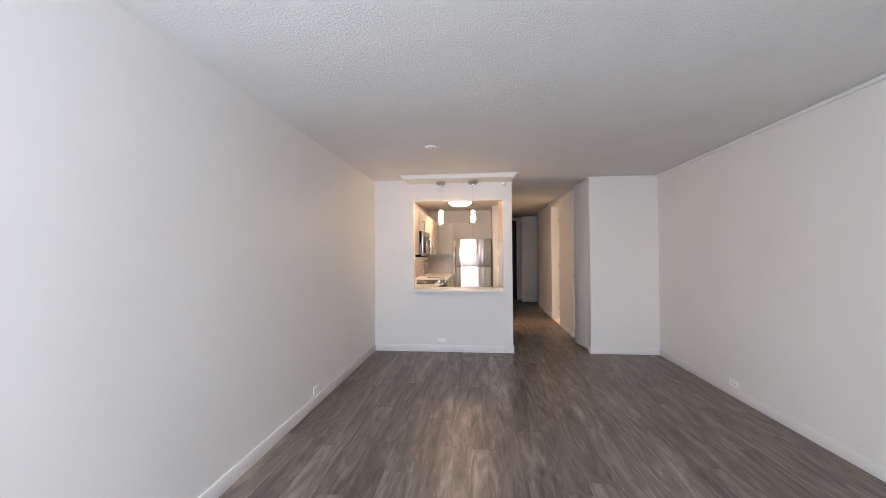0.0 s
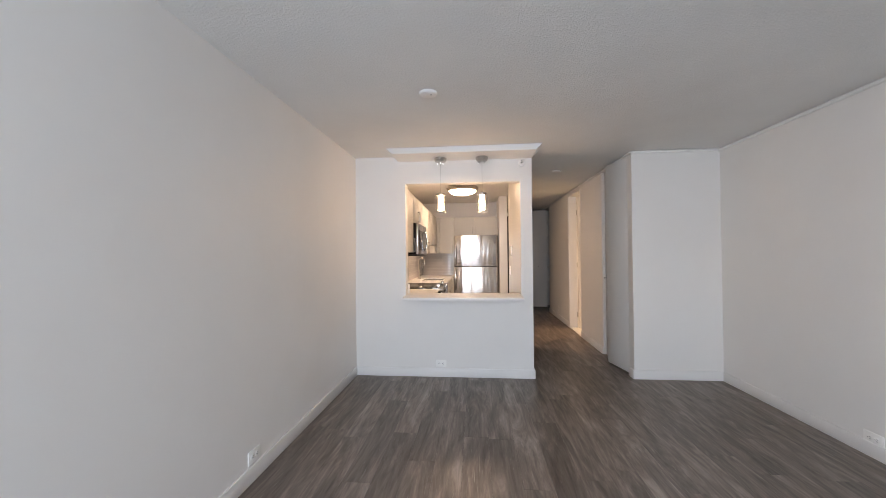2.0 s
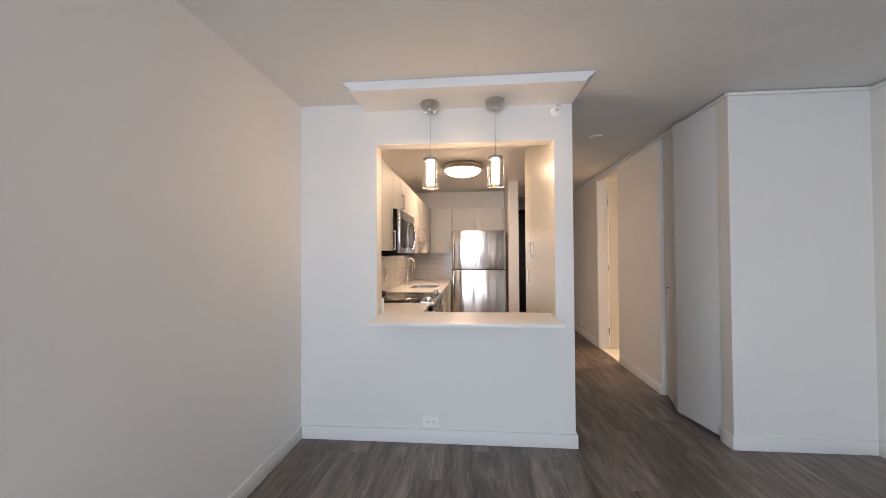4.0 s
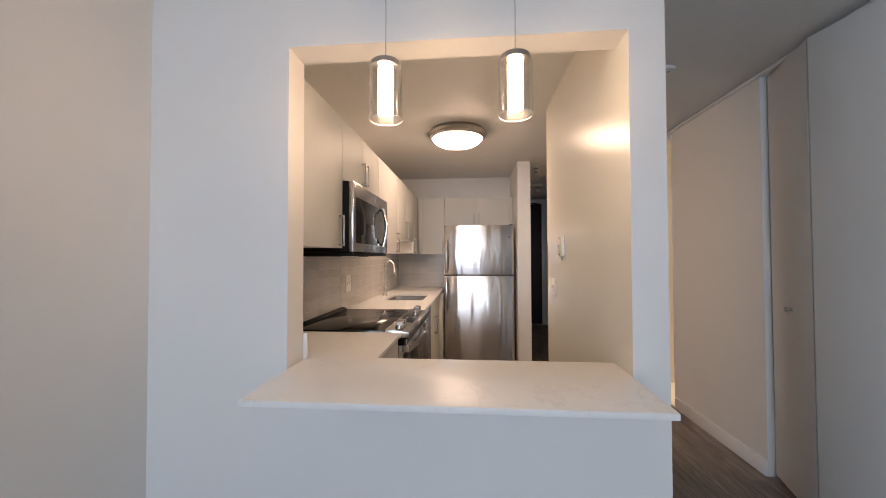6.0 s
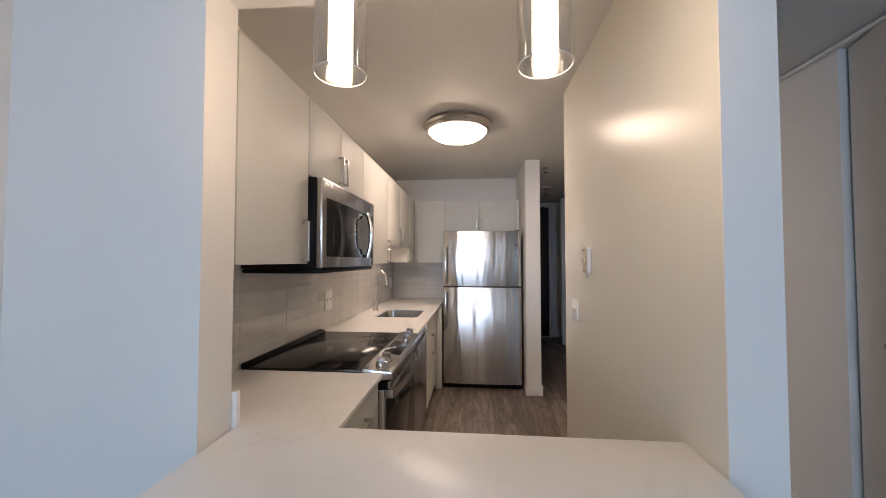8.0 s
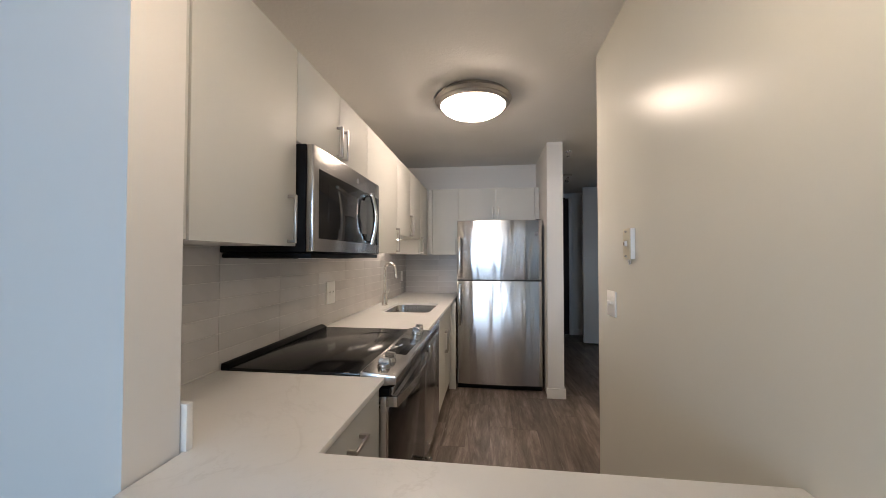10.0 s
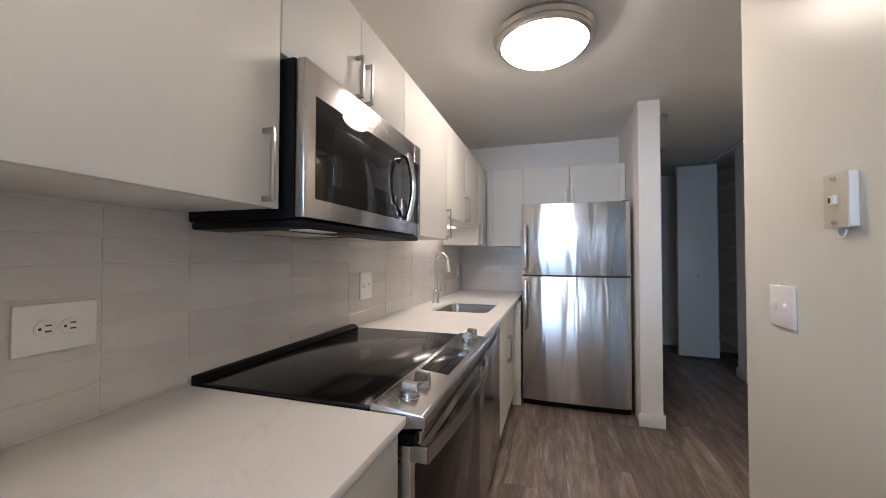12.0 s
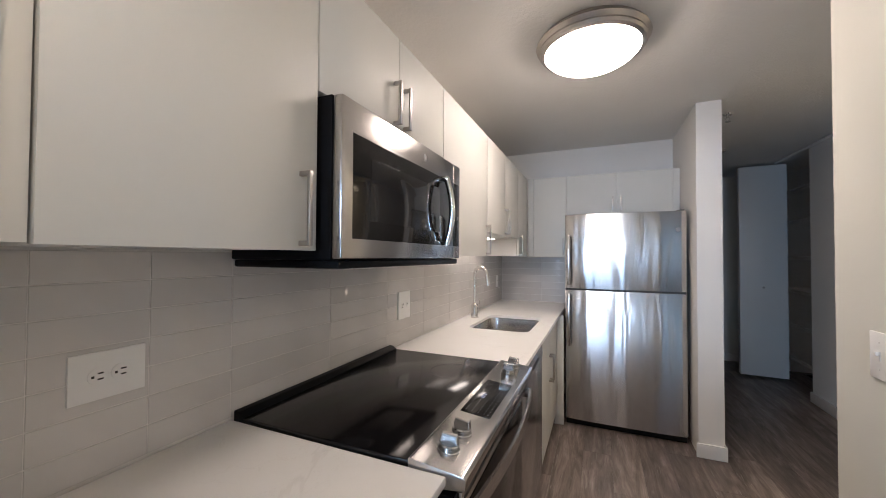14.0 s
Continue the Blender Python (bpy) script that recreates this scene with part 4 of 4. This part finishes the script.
for k in range(2):
    part("grease_filter", box(-1.08, -0.90, M0 + 0.07 + k * 0.38, M0 + 0.37 + k * 0.38, MZ0 - 0.026, MZ0 - 0.021, 0.002), STEEL, under, "metal mesh grease filter")
part("lamp_cover", box(-0.86, -0.80, M0 + 0.06, M0 + 0.20, MZ0 - 0.025, MZ0 - 0.021, 0.002), PLASTIC, under)

F0, F1, FY = -0.446, 0.416, 8.41
fr = thing("refrigerator", (-0.015, 8.75, 0), "stainless steel top-freezer refrigerator with black sides", "refrigerator")
part("body", box(F0 + 0.006, F1 + 0.008, FY + 0.078, 9.10, 0.03, 1.722, 0.006), GREY_BODY, fr)


def curved_door(z0, z1):
    """A door slab whose front bows out a little across its width."""
    n = 24
    out = [(F0 + (F1 - F0) * k / n, FY + 0.012 * (2 * k / n - 1) ** 4 - 0.004 * (1 - (2 * k / n - 1) ** 2)) for k in range(n + 1)]
    bm = prism(out + [(F1, FY + 0.072), (F0, FY + 0.072)], z0, z1)
    rim = [e for e in bm.edges if len(e.link_faces) == 2 and e.calc_face_angle(0) > 0.6]
    bmesh.ops.bevel(bm, geom=rim, offset=0.004, segments=2, profile=0.5, affect="EDGES")
    return bm


def long_handle(parent, z0, z1):
    x = F0 + 0.030
    bm = box(x - 0.012, x + 0.012, FY - 0.048, FY - 0.034, z0, z1, 0.005)
    for z in (z0 + 0.012, z1 - 0.012):
        box(x - 0.011, x + 0.011, FY - 0.040, FY + 0.006, z - 0.012, z + 0.012, 0.004, bm)
    part("handle", bm, STEEL, parent, "flat brushed steel handle")


fz = part("freezer_door", curved_door(1.122, 1.735), FRIDGE_STEEL, fr)
long_handle(fz, 1.150, 1.560)
part("badge", turned([(0.017, 0), (0.017, -0.002), (0.013, -0.003), (0, -0.003)], (F1 - 0.055, FY + 0.003, 1.592), 24, "Y"), MARK, fz, "small round metal badge")
fd = part("fridge_door", curved_door(0.052, 1.110), FRIDGE_STEEL, fr)
long_handle(fd, 0.655, 1.085)
part("base_grille", box(F0 + 0.008, F1 - 0.004, FY + 0.030, FY + 0.080, 0.004, 0.048, 0.003), BLACK, fr)
part("gasket", box(F0 + 0.004, F1 - 0.004, FY + 0.010, FY + 0.076, 1.108, 1.124), SLOT, fr, "dark door gasket")
part("hinge_cover", box(F1 - 0.055, F1 - 0.008, FY + 0.03, FY + 0.12, 1.736, 1.745, 0.003), GREY_BODY, fr)

puck = thing("under_cabinet_light", (-1.02, 7.90, 1.535), "small lit lamp under the wall cabinet above the sink", "cabinet light")
part("housing", box(-1.06, -0.98, 7.60, 8.20, 1.529, 1.5345, 0.001), PLASTIC, puck)
part("lens", box(-1.052, -0.988, 7.61, 8.19, 1.526, 1.5285, 0.0008), PUCK, puck, "glowing lens")

# ---- splashback tiles ----
PITCH_Y, PITCH_Z, JOINT = 0.416, 0.0676, 0.0024


def tile_mesh(w, h):
    bm = box(-0.001, 0.0016, -w / 2, w / 2, -h / 2, h / 2)
    face = [e for e in bm.edges if all(v.co.x > 0.0005 for v in e.verts)]
    bmesh.ops.bevel(bm, geom=face, offset=0.0008, segments=1, profile=0.5, affect="EDGES")
    return mesh_of("tile", bm, TILE, False)


TILES = {}


def lay_tile(parent, centre, w, h, turn=0):
    key = (round(w, 3), round(h, 3))
    if key not in TILES:
        TILES[key] = tile_mesh(*key)
    ob = new("tile", TILES[key])
    ob.parent = parent
    jit = random.uniform(-0.12, 0.12)
    ob.matrix_local = Matrix.Translation(Vector(centre) - ORIGIN[parent.name]) @ pose(0, 0, 0, 0, jit, turn + random.uniform(-0.12, 0.12))


rows_z = [(0.918 + (0.0 if k == 0 else 0.0685 + PITCH_Z * (k - 1)), 0.918 + 0.0685 + PITCH_Z * k) for k in range(9)]
for z0, z1 in rows_z:
    z1 = min(z1, 1.53)
    cuts = [5.394, 5.539, 5.739] + [5.947 + PITCH_Y * k for k in range(8)]
    cuts = [c for c in cuts if c < KY - 0.03] + [KY - 0.001]
    for a, b2 in zip(cuts, cuts[1:]):
        low = (z0 + z1) / 2 < 1.38
        if low or 7.41 < (a + b2) / 2 < 8.37:
            lay_tile(kitchen_west, (KX, (a + b2) / 2, (z0 + z1) / 2), b2 - a - JOINT, z1 - z0 - JOINT)
    x = KX + 0.006
    while x < -0.47 and z0 < 1.33:
        b2 = min(x + PITCH_Y, -0.44)
        lay_tile(kitchen_north, ((x + b2) / 2, KY, (z0 + z1) / 2), b2 - x - JOINT, z1 - z0 - JOINT, -90)
        x += PITCH_Y

# ---- floor planks ----
floor = solid("floor", box(-1.55, 4.3, BACK - 0.2, 12.3, -0.12, -0.0035), SUBFLOOR, "grey-brown wood-look vinyl plank floor", "floor", "structure")
PW, PL = 0.1815, 1.22
PLANKS = {}


def plank_mesh(w, length):
    bm = box(-w / 2, w / 2, -length / 2, length / 2, -0.0033, 0)
    edge = [e for e in bm.edges if all(v.co.z > -0.001 for v in e.verts)]
    bmesh.ops.bevel(bm, geom=edge, offset=0.0006, segments=1, profile=0.5, affect="EDGES")
    return mesh_of("plank", bm, PLANK, False)


col = 0
x = X0
while x < 2.60:
    b2 = min(x + PW, 2.60)
    y = BACK - random.uniform(0.0, PL)
    while y < HE + 0.05:
        c0, c1 = max(y, BACK), min(y + PL, HE + 0.05)
        mid_x, mid_y = (x + b2) / 2, (c0 + c1) / 2
        hidden = (x > 1.86 and c0 > 5.44 and c1 < 11.0 and c0 < 10.1) or (b2 < -0.62 and c0 > 5.40)
        if c1 - c0 > 0.03 and not hidden:
            key = (round(b2 - x - 0.0006, 4), round(c1 - c0 - 0.0006, 4))
            if key not in PLANKS:
                PLANKS[key] = plank_mesh(*key)
            ob = new("plank", PLANKS[key])
            ob.parent = floor
            ob.location = Vector((mid_x, mid_y, random.uniform(-0.0002, 0.0))) - ORIGIN[floor.name]
        y += PL
    x += PW
structure("bathroom_floor", box(HX + 0.13, 4.1, 6.42, HN - 0.12, -0.003, 0.004), QUARTZ, "pale bathroom floor")
